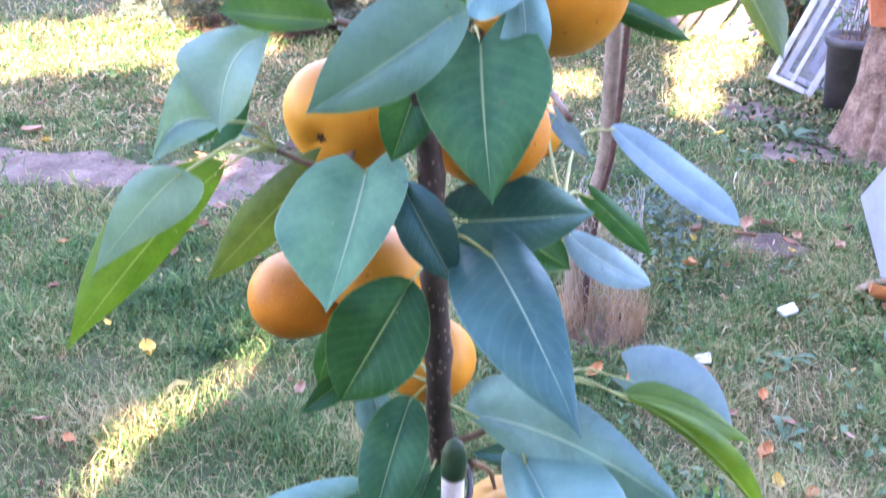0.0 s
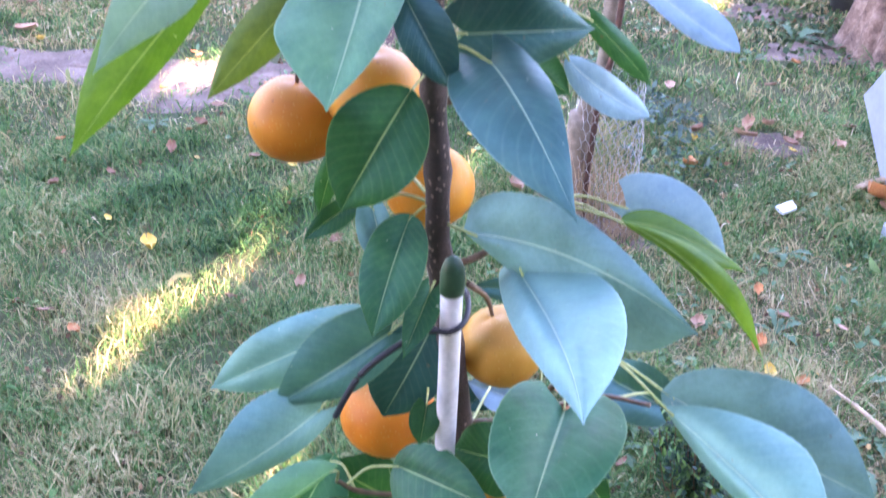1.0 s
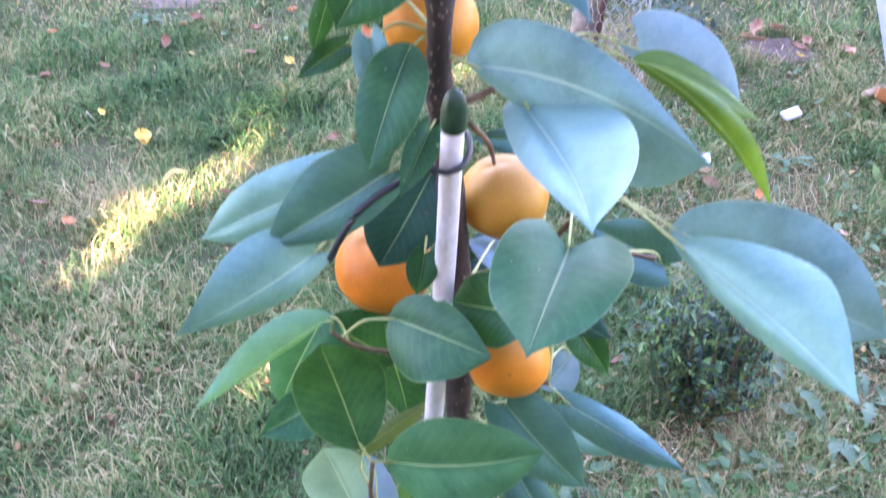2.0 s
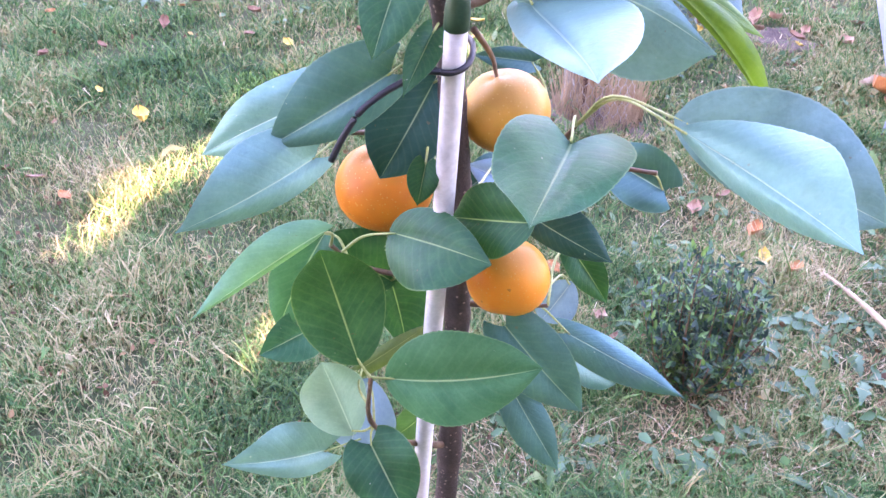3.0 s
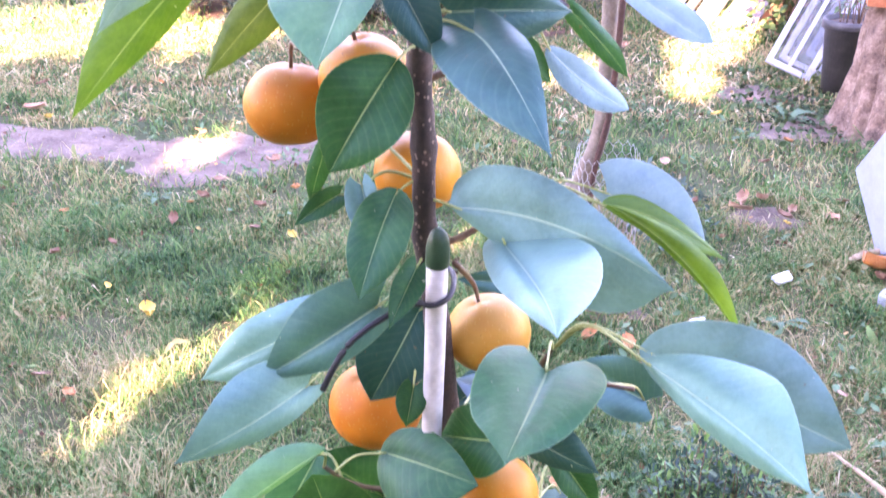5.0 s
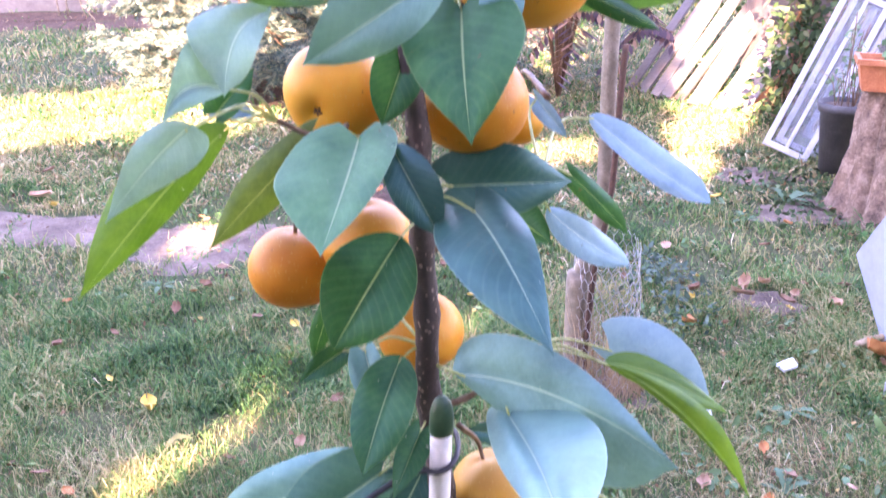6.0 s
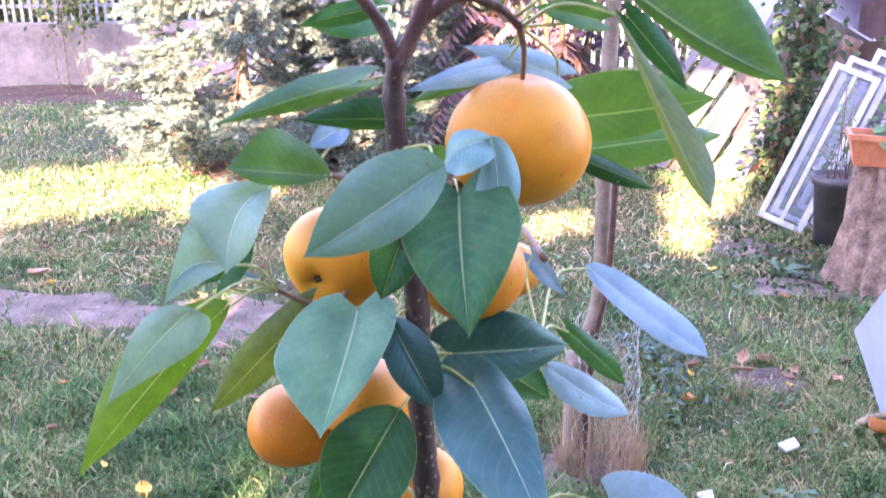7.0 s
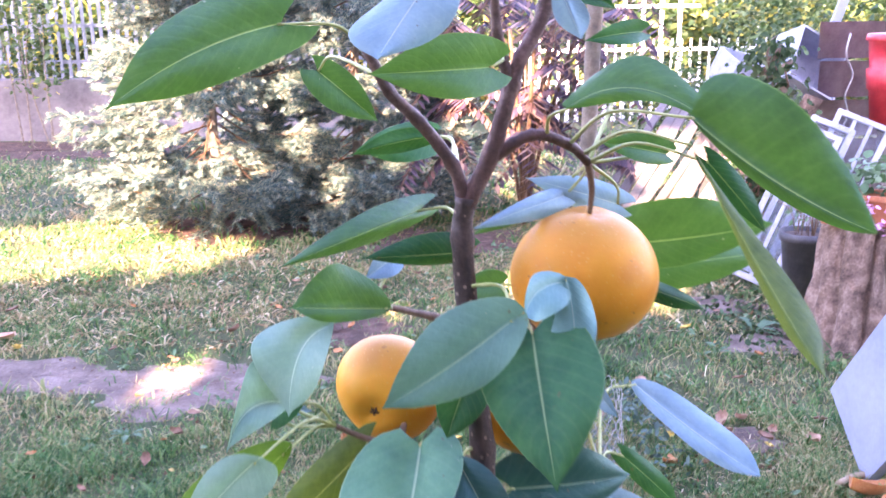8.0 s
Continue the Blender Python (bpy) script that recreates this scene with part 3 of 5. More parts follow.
LEFT = [(-0.008, 0.55, 1.62), (-0.014, 0.548, 1.64), (-0.032, 0.545, 1.664), (-0.046, 0.54, 1.679), (-0.056, 0.535, 1.70)]
RIGHT = [(0.004, 0.55, 1.64), (0.027, 0.552, 1.654), (0.048, 0.556, 1.648), (0.060, 0.562, 1.637)]
UPPER = [(0.016, 0.55, 1.68), (0.009, 0.545, 1.706), (0.006, 0.54, 1.74), (0.002, 0.535, 1.8)]
SPUR_A = [(-0.004, 0.545, 1.47), (-0.03, 0.555, 1.474), (-0.06, 0.56, 1.477), (-0.082, 0.56, 1.487)]
SPUR_B = [(0.004, 0.545, 1.545), (0.022, 0.55, 1.552), (0.04, 0.55, 1.556)]
SPUR_C = [(0.006, 0.545, 1.30), (0.028, 0.55, 1.305), (0.05, 0.555, 1.318), (0.07, 0.56, 1.335)]
SPUR_D = [(0.012, 0.54, 0.92), (-0.02, 0.5, 0.97), (-0.040, 0.475, 1.02), (-0.038, 0.468, 1.07)]
SPUR_E = [(0.02, 0.548, 1.07), (0.06, 0.54, 1.075), (0.085, 0.53, 1.085)]
SPUR_F = [(0.018, 0.545, 1.17), (0.06, 0.55, 1.17), (0.11, 0.55, 1.19), (0.145, 0.53, 1.20)]
SPUR_J = [(0.062, 0.55, 1.172), (0.075, 0.54, 1.2), (0.083, 0.522, 1.23), (0.086, 0.513, 1.243)]
SPUR_G = [(0.002, 0.54, 1.41), (0.03, 0.55, 1.42), (0.06, 0.565, 1.435), (0.075, 0.575, 1.445)]
SPUR_I = [(-0.004, 0.547, 1.55), (-0.025, 0.56, 1.552), (-0.045, 0.575, 1.552), (-0.06, 0.58, 1.555)]
SPUR_K = [(0.02, 0.548, 1.09), (-0.02, 0.55, 1.093), (-0.052, 0.53, 1.118), (-0.066, 0.512, 1.148)]
SPUR_H = [(0.003, 0.543, 1.21), (-0.03, 0.545, 1.215), (-0.055, 0.545, 1.215)]
limbs = []


def limb(name, pts, r0, r1, mat, sides=10):
    line = smooth_line(pts, 5)
    n = len(line) - 1
    bm = bmesh.new()
    rr = [r0 + (r1 - r0) * i / n for i in range(n + 1)]
    for i in range(n + 1):  # swollen buds and nodes
        rr[i] *= 1 + (0.16 if i % 5 == 0 else 0.0)
    tube(bm, line, rr, sides, 0.05, random.Random(len(pts)))
    limbs.extend(line)
    return part(name, bm, mat, tree)


limb("trunk", TRUNK, 0.0105, 0.0054, BARK, 12)
for pts, a, b in ((LEADER, 0.0048, 0.003), (LEFT, 0.0038, 0.0026), (RIGHT, 0.0036, 0.0022), (UPPER, 0.003, 0.002)):
    limb("branch", pts, a, b, BROWN)
for pts in (SPUR_A, SPUR_B, SPUR_C, SPUR_D, SPUR_E, SPUR_F, SPUR_J, SPUR_G, SPUR_H, SPUR_I, SPUR_K):
    limb("spur", pts, 0.0026, 0.0014, TWIG)
limb_at = np.array([tuple(p) for p in limbs])
leaf_rnd = random.Random(11)


def leaf(base, tip, left, right, mat, lobes=0.16, bow=None, belly=(0.38, 0.38), full=0.66, point=1.0):
    """A pear leaf on its stalk: a bowed midrib, each half widest at its own belly, folded, rippled and finely toothed."""
    base, tip, left, right = Vector(base), Vector(tip), Vector(left), Vector(right)
    rnd, rows, half = leaf_rnd, 46, 5
    along = tip - base
    length = along.length
    up = along.cross(left - right).normalized()
    if up.z < 0:
        up = -up
    arch, sway, wave = rnd.uniform(0.04, 0.13) * length, rnd.uniform(-0.05, 0.05), rnd.uniform(0, 6)
    ripple, fold = rnd.uniform(0.06, 0.15), rnd.uniform(0.08, 0.32)
    lift = up * arch + (left - right) * sway * 0.25 if bow is None else Vector(bow)
    power = [math.log(0.5) / math.log(q) for q in belly]
    bm = bmesh.new()
    layer = bm.loops.layers.uv.new("UVMap")
    grid, at = [], {}
    for i in range(rows + 1):
        u = i / rows
        mid = base + along * u + lift * 4 * u * (1 - u)
        line = []
        for k in range(-half, half + 1):
            v = k / half
            arm, p = (left, power[0]) if k < 0 else (right, power[1])
            s = u ** p + (0.5 * lobes * (1 - u) ** 4 if lobes > 0.12 else 0)
            w = max(0.0, math.sin(math.pi * s)) ** (full if s < 0.5 else point)
            w *= 1 - 0.4 * max(0.0, (u - 0.8) / 0.2) ** 2  # drawn out to a point
            w = max(w, 0.015)
            q = mid + arm * (abs(v) * w * (1 + (0.006 * (-1) ** i if abs(k) == half else 0)))
            q -= along * lobes * abs(v) * (1 - u) ** 3 * (0.6 + 0.4 * abs(v))  # the lobes behind the stalk
            q += up * arm.length * (fold * (abs(v) - 0.5) * w + 0.1 * math.sin(math.pi * abs(v)) * w + ripple * v * v * w * math.sin(8 * u + wave + (0 if k < 0 else 2)))
            vert = bm.verts.new(q)
            at[vert] = (u, 0.5 + v / 2)
            line.append(vert)
        grid.append(line)
    for a, b in zip(grid, grid[1:]):
        for k in range(2 * half):
            f = bm.faces.new((a[k], a[k + 1], b[k + 1], b[k]))
            for loop in f.loops:
                loop[layer].uv = at[loop.vert]
    ob = part("leaf", bm, mat, tree)
    d = limb_at - np.array(tuple(base))
    near = Vector(limb_at[int(np.argmin((d ** 2).sum(1) + 0.002 * (d[:, 2] > 0.01)))])
    if near.length and (near - base).length > 0.004:
        bm = bmesh.new()
        gap = (near - base).length
        knee = base.lerp(near, 0.45) - along.normalized() * min(0.15 * gap, 0.008) + Vector((0, 0.25 * max(0, gap - 0.03), 0.03 * gap))
        line = smooth_line((base + along * 0.02, knee, near), 5)
        tube(bm, line, [0.0007 + 0.0005 * i / 10 for i in range(len(line))], 6)
        part("stalk", bm, STALK, ob, "slender pale green leaf stalk")
    return ob


leaf((0.012, 0.490, 1.574), (-0.052, 0.478, 1.535), (0.008, 0.002, -0.015), (-0.012, 0.003, 0.020), middling, 0.1, None, (0.42, 0.4), 0.6, 0.9)
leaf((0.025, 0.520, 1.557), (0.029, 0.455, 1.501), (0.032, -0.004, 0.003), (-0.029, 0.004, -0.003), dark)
leaf((0.042, 0.520, 1.585), (0.043, 0.500, 1.538), (-0.013, 0.004, -0.004), (0.012, 0.006, -0.001), middling, 0.02, (0.003, 0.000, -0.000), (0.68, 0.45), 0.45, 0.55)
leaf((0.044, 0.523, 1.582), (0.018, 0.495, 1.574), (0.004, -0.006, -0.012), (-0.003, 0.004, 0.007), middling, 0.02, (-0.003, 0.000, 0.005), (0.45, 0.55), 0.5, 0.55)
leaf((-0.001, 0.550, 1.537), (-0.019, 0.535, 1.490), (0.014, -0.004, -0.004), (-0.014, -0.001, 0.006), dark, 0.05, None, (0.45, 0.45), 0.62, 0.74)
leaf((-0.034, 0.548, 1.481), (-0.049, 0.475, 1.436), (-0.040, -0.000, -0.007), (0.026, -0.007, 0.000), light, 0.13, (0.001, 0.000, 0.003), (0.34, 0.3), 0.72)
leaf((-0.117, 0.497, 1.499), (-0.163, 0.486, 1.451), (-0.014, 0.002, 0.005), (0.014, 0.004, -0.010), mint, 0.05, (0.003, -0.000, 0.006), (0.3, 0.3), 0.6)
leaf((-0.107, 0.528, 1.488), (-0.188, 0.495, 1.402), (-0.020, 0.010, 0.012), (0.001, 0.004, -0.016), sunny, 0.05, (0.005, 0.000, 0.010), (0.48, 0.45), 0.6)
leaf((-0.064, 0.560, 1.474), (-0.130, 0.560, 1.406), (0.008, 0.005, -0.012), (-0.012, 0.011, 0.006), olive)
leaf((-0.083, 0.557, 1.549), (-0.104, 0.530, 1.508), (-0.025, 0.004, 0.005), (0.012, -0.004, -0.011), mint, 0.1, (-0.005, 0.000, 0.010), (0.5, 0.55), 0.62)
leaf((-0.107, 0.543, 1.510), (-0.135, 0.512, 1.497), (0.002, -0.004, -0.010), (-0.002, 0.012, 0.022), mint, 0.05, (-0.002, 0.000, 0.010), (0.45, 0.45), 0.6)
leaf((-0.120, 0.570, 1.489), (-0.097, 0.580, 1.514), (-0.008, 0.001, 0.007), (0.008, -0.003, -0.006), dark)
leaf((-0.130, 0.590, 1.488), (-0.098, 0.590, 1.483), (0.001, 0.001, 0.006), (-0.001, -0.003, -0.005), pale)
leaf((-0.051, 0.570, 1.554), (-0.101, 0.540, 1.566), (-0.005, -0.006, -0.006), (-0.001, 0.012, 0.022), young, 0.05, (-0.001, 0.000, 0.000), (0.45, 0.5), 0.62)
leaf((-0.031, 0.600, 1.604), (-0.105, 0.530, 1.591), (0.001, 0.008, -0.009), (-0.004, 0.013, 0.008), young)
leaf((-0.006, 0.570, 1.586), (-0.063, 0.545, 1.591), (-0.001, 0.004, -0.007), (-0.000, 0.008, 0.011), dark)
leaf((-0.025, 0.620, 1.644), (-0.071, 0.620, 1.634), (0.001, 0.002, -0.007), (-0.002, 0.001, 0.007), dark)
leaf((-0.046, 0.610, 1.574), (-0.064, 0.590, 1.566), (0.005, -0.004, -0.007), (-0.004, 0.001, 0.007), pale)
leaf((0.021, 0.630, 1.548), (-0.006, 0.630, 1.546), (0.001, -0.005, -0.009), (-0.001, 0.002, 0.010), young)
leaf((0.044, 0.600, 1.608), (-0.003, 0.580, 1.593), (0.002, 0.003, -0.006), (-0.002, 0.007, 0.004), young)
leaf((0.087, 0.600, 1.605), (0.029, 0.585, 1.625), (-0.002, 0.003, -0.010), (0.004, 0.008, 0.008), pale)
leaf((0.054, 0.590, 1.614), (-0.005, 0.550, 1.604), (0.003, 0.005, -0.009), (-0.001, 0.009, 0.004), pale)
leaf((0.093, 0.610, 1.578), (0.184, 0.610, 1.589), (-0.004, 0.004, 0.026), (0.004, 0.003, -0.017), young)
leaf((0.101, 0.650, 1.548), (0.208, 0.670, 1.554), (0.001, 0.014, 0.011), (0.004, 0.004, -0.018), young)
leaf((0.106, 0.620, 1.549), (0.156, 0.640, 1.524), (0.003, 0.007, 0.004), (-0.002, 0.003, -0.008), dark)
leaf((0.089, 0.480, 1.672), (0.170, 0.460, 1.621), (0.002, 0.004, -0.009), (0.008, 0.016, 0.033), young, 0.0, (-0.000, 0.000, -0.004), (0.5, 0.38), 0.6, 0.58)
leaf((0.043, 0.530, 1.671), (0.115, 0.500, 1.658), (0.004, -0.002, -0.008), (0.012, 0.010, 0.011), young, 0.05, (-0.003, 0.000, 0.017), (0.4, 0.35), 0.62)
leaf((0.098, 0.508, 1.656), (0.124, 0.400, 1.579), (0.001, 0.003, -0.009), (0.013, 0.002, -0.003), olive, 0.0, (0.001, 0.000, -0.003), (0.7, 0.7), 0.8, 1.0)
leaf((0.108, 0.510, 1.646), (0.140, 0.510, 1.609), (0.007, 0.005, 0.004), (-0.003, 0.004, -0.005), dark)
leaf((-0.094, 0.510, 1.714), (-0.168, 0.480, 1.679), (0.002, 0.000, -0.020), (-0.011, 0.011, 0.016), young, 0.22, (0.000, 0.000, 0.006), (0.36, 0.42), 0.68)
leaf((-0.088, 0.610, 1.685), (-0.054, 0.610, 1.655), (0.007, 0.000, 0.008), (-0.009, -0.004, -0.009), young)
leaf((0.005, 0.530, 1.691), (-0.055, 0.510, 1.690), (0.001, 0.000, -0.014), (-0.001, 0.002, 0.017), young)
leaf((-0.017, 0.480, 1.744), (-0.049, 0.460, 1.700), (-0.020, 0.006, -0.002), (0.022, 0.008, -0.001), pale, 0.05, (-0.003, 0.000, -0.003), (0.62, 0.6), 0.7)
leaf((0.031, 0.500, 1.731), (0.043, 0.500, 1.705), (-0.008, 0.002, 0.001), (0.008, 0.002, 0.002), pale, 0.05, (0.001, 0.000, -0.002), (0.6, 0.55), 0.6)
leaf((0.032, 0.520, 1.732), (0.063, 0.520, 1.718), (0.003, 0.001, 0.006), (-0.003, -0.003, -0.006), dark)
leaf((0.103, 0.630, 1.703), (0.065, 0.610, 1.699), (0.001, -0.003, -0.007), (-0.001, 0.001, 0.007), dark)
leaf((0.107, 0.580, 1.638), (0.067, 0.570, 1.647), (-0.002, -0.003, -0.007), (0.002, 0.001, 0.009), young)
leaf((-0.022, 0.670, 1.637), (-0.070, 0.650, 1.632), (0.003, -0.007, -0.015), (-0.002, 0.008, 0.009), dark)
leaf((-0.011, 0.516, 1.428), (-0.047, 0.488, 1.374), (0.022, -0.010, -0.010), (-0.022, 0.003, 0.014), dark, 0.05, None, (0.45, 0.45), 0.62, 0.74)
leaf((-0.013, 0.530, 1.478), (0.013, 0.510, 1.433), (0.013, 0.001, 0.007), (-0.012, -0.005, -0.005), teal, 0.05, None, (0.45, 0.45), 0.62, 0.74)
leaf((0.019, 0.550, 1.449), (0.093, 0.570, 1.445), (-0.002, 0.009, 0.023), (0.002, -0.004, -0.019), teal)
leaf((0.059, 0.580, 1.420), (0.086, 0.600, 1.392), (0.008, 0.004, 0.011), (-0.007, -0.006, -0.007), dark)
leaf((0.032, 0.514, 1.447), (0.066, 0.405, 1.415), (0.017, 0.013, 0.002), (-0.026, -0.003, -0.014), teal)
leaf((0.097, 0.610, 1.437), (0.142, 0.630, 1.386), (0.007, 0.009, 0.002), (-0.005, 0.003, -0.008), dark)
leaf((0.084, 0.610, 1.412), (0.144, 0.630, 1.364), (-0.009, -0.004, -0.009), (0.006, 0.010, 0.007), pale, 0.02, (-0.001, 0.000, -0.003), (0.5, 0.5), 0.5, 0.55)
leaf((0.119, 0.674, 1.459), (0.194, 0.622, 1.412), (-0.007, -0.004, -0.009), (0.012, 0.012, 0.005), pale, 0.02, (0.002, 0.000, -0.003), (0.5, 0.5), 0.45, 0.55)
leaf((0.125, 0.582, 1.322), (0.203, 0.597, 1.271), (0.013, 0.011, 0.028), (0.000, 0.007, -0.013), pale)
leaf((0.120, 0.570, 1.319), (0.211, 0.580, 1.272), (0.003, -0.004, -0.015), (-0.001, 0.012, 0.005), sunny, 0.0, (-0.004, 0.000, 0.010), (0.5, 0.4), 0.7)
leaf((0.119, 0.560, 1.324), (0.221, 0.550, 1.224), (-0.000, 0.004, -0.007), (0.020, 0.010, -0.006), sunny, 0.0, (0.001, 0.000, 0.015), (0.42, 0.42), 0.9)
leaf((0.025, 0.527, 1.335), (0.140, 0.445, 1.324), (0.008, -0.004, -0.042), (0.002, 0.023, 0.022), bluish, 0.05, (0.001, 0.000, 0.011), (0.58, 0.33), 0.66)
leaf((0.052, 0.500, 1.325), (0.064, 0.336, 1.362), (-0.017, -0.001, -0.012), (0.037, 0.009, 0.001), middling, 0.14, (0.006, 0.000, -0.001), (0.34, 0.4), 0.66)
leaf((-0.035, 0.540, 1.345), (-0.024, 0.520, 1.311), (0.009, 0.000, 0.003), (-0.012, -0.004, -0.002), middling)
leaf((-0.013, 0.530, 1.344), (-0.032, 0.470, 1.303), (0.019, -0.006, -0.003), (-0.017, 0.006, 0.002), dark, 0.05, None, (0.45, 0.45), 0.62, 0.74)
leaf((-0.001, 0.530, 1.293), (-0.017, 0.490, 1.271), (0.010, -0.003, -0.002), (-0.009, 0.001, 0.004), dark)
leaf((-0.057, 0.560, 1.240), (-0.163, 0.577, 1.174), (0.006, -0.002, -0.021), (-0.011, 0.020, 0.012), middling)
leaf((-0.025, 0.509, 1.276), (-0.098, 0.488, 1.236), (0.007, -0.000, -0.017), (-0.015, 0.011, 0.023), glossy)
leaf((-0.070, 0.497, 1.225), (-0.145, 0.447, 1.203), (0.003, 0.003, -0.015), (-0.015, 0.011, 0.024), middling)
leaf((-0.000, 0.550, 1.251), (-0.034, 0.530, 1.190), (0.020, -0.001, -0.013), (-0.025, 0.004, 0.014), teal, 0.05, None, (0.45, 0.45), 0.62, 0.74)
leaf((-0.004, 0.520, 1.209), (-0.009, 0.510, 1.183), (0.010, -0.002, -0.001), (-0.010, -0.000, 0.003), dark)
leaf((0.075, 0.450, 1.270), (0.045, 0.346, 1.287), (0.032, -0.021, 0.003), (-0.036, -0.010, 0.007), fresh, 0.22, (-0.001, 0.000, -0.001), (0.3, 0.28), 0.62)
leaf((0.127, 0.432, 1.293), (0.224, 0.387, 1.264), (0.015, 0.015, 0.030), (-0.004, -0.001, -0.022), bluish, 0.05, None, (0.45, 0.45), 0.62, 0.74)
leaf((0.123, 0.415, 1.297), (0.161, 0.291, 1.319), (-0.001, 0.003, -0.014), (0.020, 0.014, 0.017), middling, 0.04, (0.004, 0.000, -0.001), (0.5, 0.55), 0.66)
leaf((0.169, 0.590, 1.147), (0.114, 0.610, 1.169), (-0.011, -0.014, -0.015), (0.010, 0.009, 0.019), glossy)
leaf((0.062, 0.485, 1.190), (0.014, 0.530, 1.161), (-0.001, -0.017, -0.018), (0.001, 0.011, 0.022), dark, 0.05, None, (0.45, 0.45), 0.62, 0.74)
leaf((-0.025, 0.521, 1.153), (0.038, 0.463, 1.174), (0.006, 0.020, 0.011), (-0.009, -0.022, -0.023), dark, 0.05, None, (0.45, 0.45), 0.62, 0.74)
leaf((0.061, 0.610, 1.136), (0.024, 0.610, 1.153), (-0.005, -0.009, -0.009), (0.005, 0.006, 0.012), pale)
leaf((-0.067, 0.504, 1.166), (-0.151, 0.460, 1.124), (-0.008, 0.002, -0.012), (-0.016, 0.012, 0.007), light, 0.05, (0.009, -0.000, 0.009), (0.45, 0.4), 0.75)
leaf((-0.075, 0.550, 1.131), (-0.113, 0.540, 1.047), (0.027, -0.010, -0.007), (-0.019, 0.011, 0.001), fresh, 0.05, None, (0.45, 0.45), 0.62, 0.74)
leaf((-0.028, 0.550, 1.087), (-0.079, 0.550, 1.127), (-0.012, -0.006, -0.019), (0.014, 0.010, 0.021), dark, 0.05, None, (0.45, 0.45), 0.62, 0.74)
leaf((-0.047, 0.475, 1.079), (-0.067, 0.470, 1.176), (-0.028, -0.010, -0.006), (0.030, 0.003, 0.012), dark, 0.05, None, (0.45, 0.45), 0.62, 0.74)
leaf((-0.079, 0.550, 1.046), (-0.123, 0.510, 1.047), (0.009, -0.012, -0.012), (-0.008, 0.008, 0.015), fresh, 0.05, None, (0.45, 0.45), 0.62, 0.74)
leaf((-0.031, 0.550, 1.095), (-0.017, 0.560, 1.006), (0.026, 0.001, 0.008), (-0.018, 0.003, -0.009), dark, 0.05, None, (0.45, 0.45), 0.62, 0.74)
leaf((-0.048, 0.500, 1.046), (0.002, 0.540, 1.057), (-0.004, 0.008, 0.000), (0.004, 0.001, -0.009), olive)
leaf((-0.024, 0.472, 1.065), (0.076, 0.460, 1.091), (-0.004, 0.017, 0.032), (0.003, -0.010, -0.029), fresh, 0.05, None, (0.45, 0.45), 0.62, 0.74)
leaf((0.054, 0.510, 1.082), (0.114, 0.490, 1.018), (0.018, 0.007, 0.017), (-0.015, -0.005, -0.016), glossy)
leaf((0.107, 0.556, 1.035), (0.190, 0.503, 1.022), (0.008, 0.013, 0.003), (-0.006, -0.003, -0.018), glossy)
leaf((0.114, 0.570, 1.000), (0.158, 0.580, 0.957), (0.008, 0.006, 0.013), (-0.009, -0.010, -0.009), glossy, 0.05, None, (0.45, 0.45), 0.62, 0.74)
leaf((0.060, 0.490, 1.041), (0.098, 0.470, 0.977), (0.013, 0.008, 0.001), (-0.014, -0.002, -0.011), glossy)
leaf((-0.054, 0.480, 1.001), (-0.071, 0.470, 1.081), (-0.023, -0.009, -0.006), (0.019, 0.009, 0.004), mint, 0.05, None, (0.45, 0.45), 0.62, 0.74)
leaf((-0.044, 0.510, 1.023), (-0.061, 0.510, 0.944), (0.030, -0.007, -0.002), (-0.021, 0.009, -0.003), pale, 0.05, None, (0.45, 0.45), 0.62, 0.74)
leaf((-0.076, 0.490, 0.967), (-0.144, 0.450, 0.997), (-0.000, 0.000, -0.017), (-0.004, 0.014, 0.027), middling)
leaf((-0.040, 0.470, 1.000), (-0.010, 0.430, 0.966), (0.024, 0.005, 0.014), (-0.023, -0.010, -0.007), dark)
leaf((0.002, 0.550, 0.951), (-0.033, 0.550, 0.912), (0.007, -0.002, -0.010), (-0.009, 0.006, 0.011), young)
leaf((0.070, 0.560, 1.142), (0.131, 0.550, 1.110), (0.010, 0.009, 0.018), (-0.005, 0.000, -0.013), teal)
leaf((0.110, 0.590, 1.057), (0.090, 0.590, 1.017), (0.014, -0.008, -0.007), (-0.014, 0.004, 0.010), pale, 0.05, None, (0.45, 0.45), 0.62, 0.74)
leaf((-0.063, 0.600, 1.350), (-0.077, 0.600, 1.305), (0.007, 0.003, -0.003), (-0.008, 0.005, -0.000), dark)
leaf((-0.056, 0.600, 1.313), (-0.086, 0.580, 1.298), (0.006, -0.006, -0.006), (-0.005, 0.003, 0.006), dark)
leaf((0.075, 0.630, 1.483), (0.096, 0.620, 1.458), (0.004, 0.000, 0.003), (-0.006, -0.002, -0.004), pale)
leaf((0.051, 0.620, 1.147), (0.019, 0.600, 1.131), (0.008, -0.008, -0.008), (-0.009, 0.005, 0.010), teal)
leaf((0.068, 0.620, 1.232), (0.025, 0.610, 1.241), (-0.001, -0.007, -0.007), (0.000, 0.004, 0.008), teal)
leaf((0.106, 0.580, 1.099), (0.137, 0.570, 1.054), (0.011, 0.003, 0.008), (-0.012, -0.006, -0.005), dark)


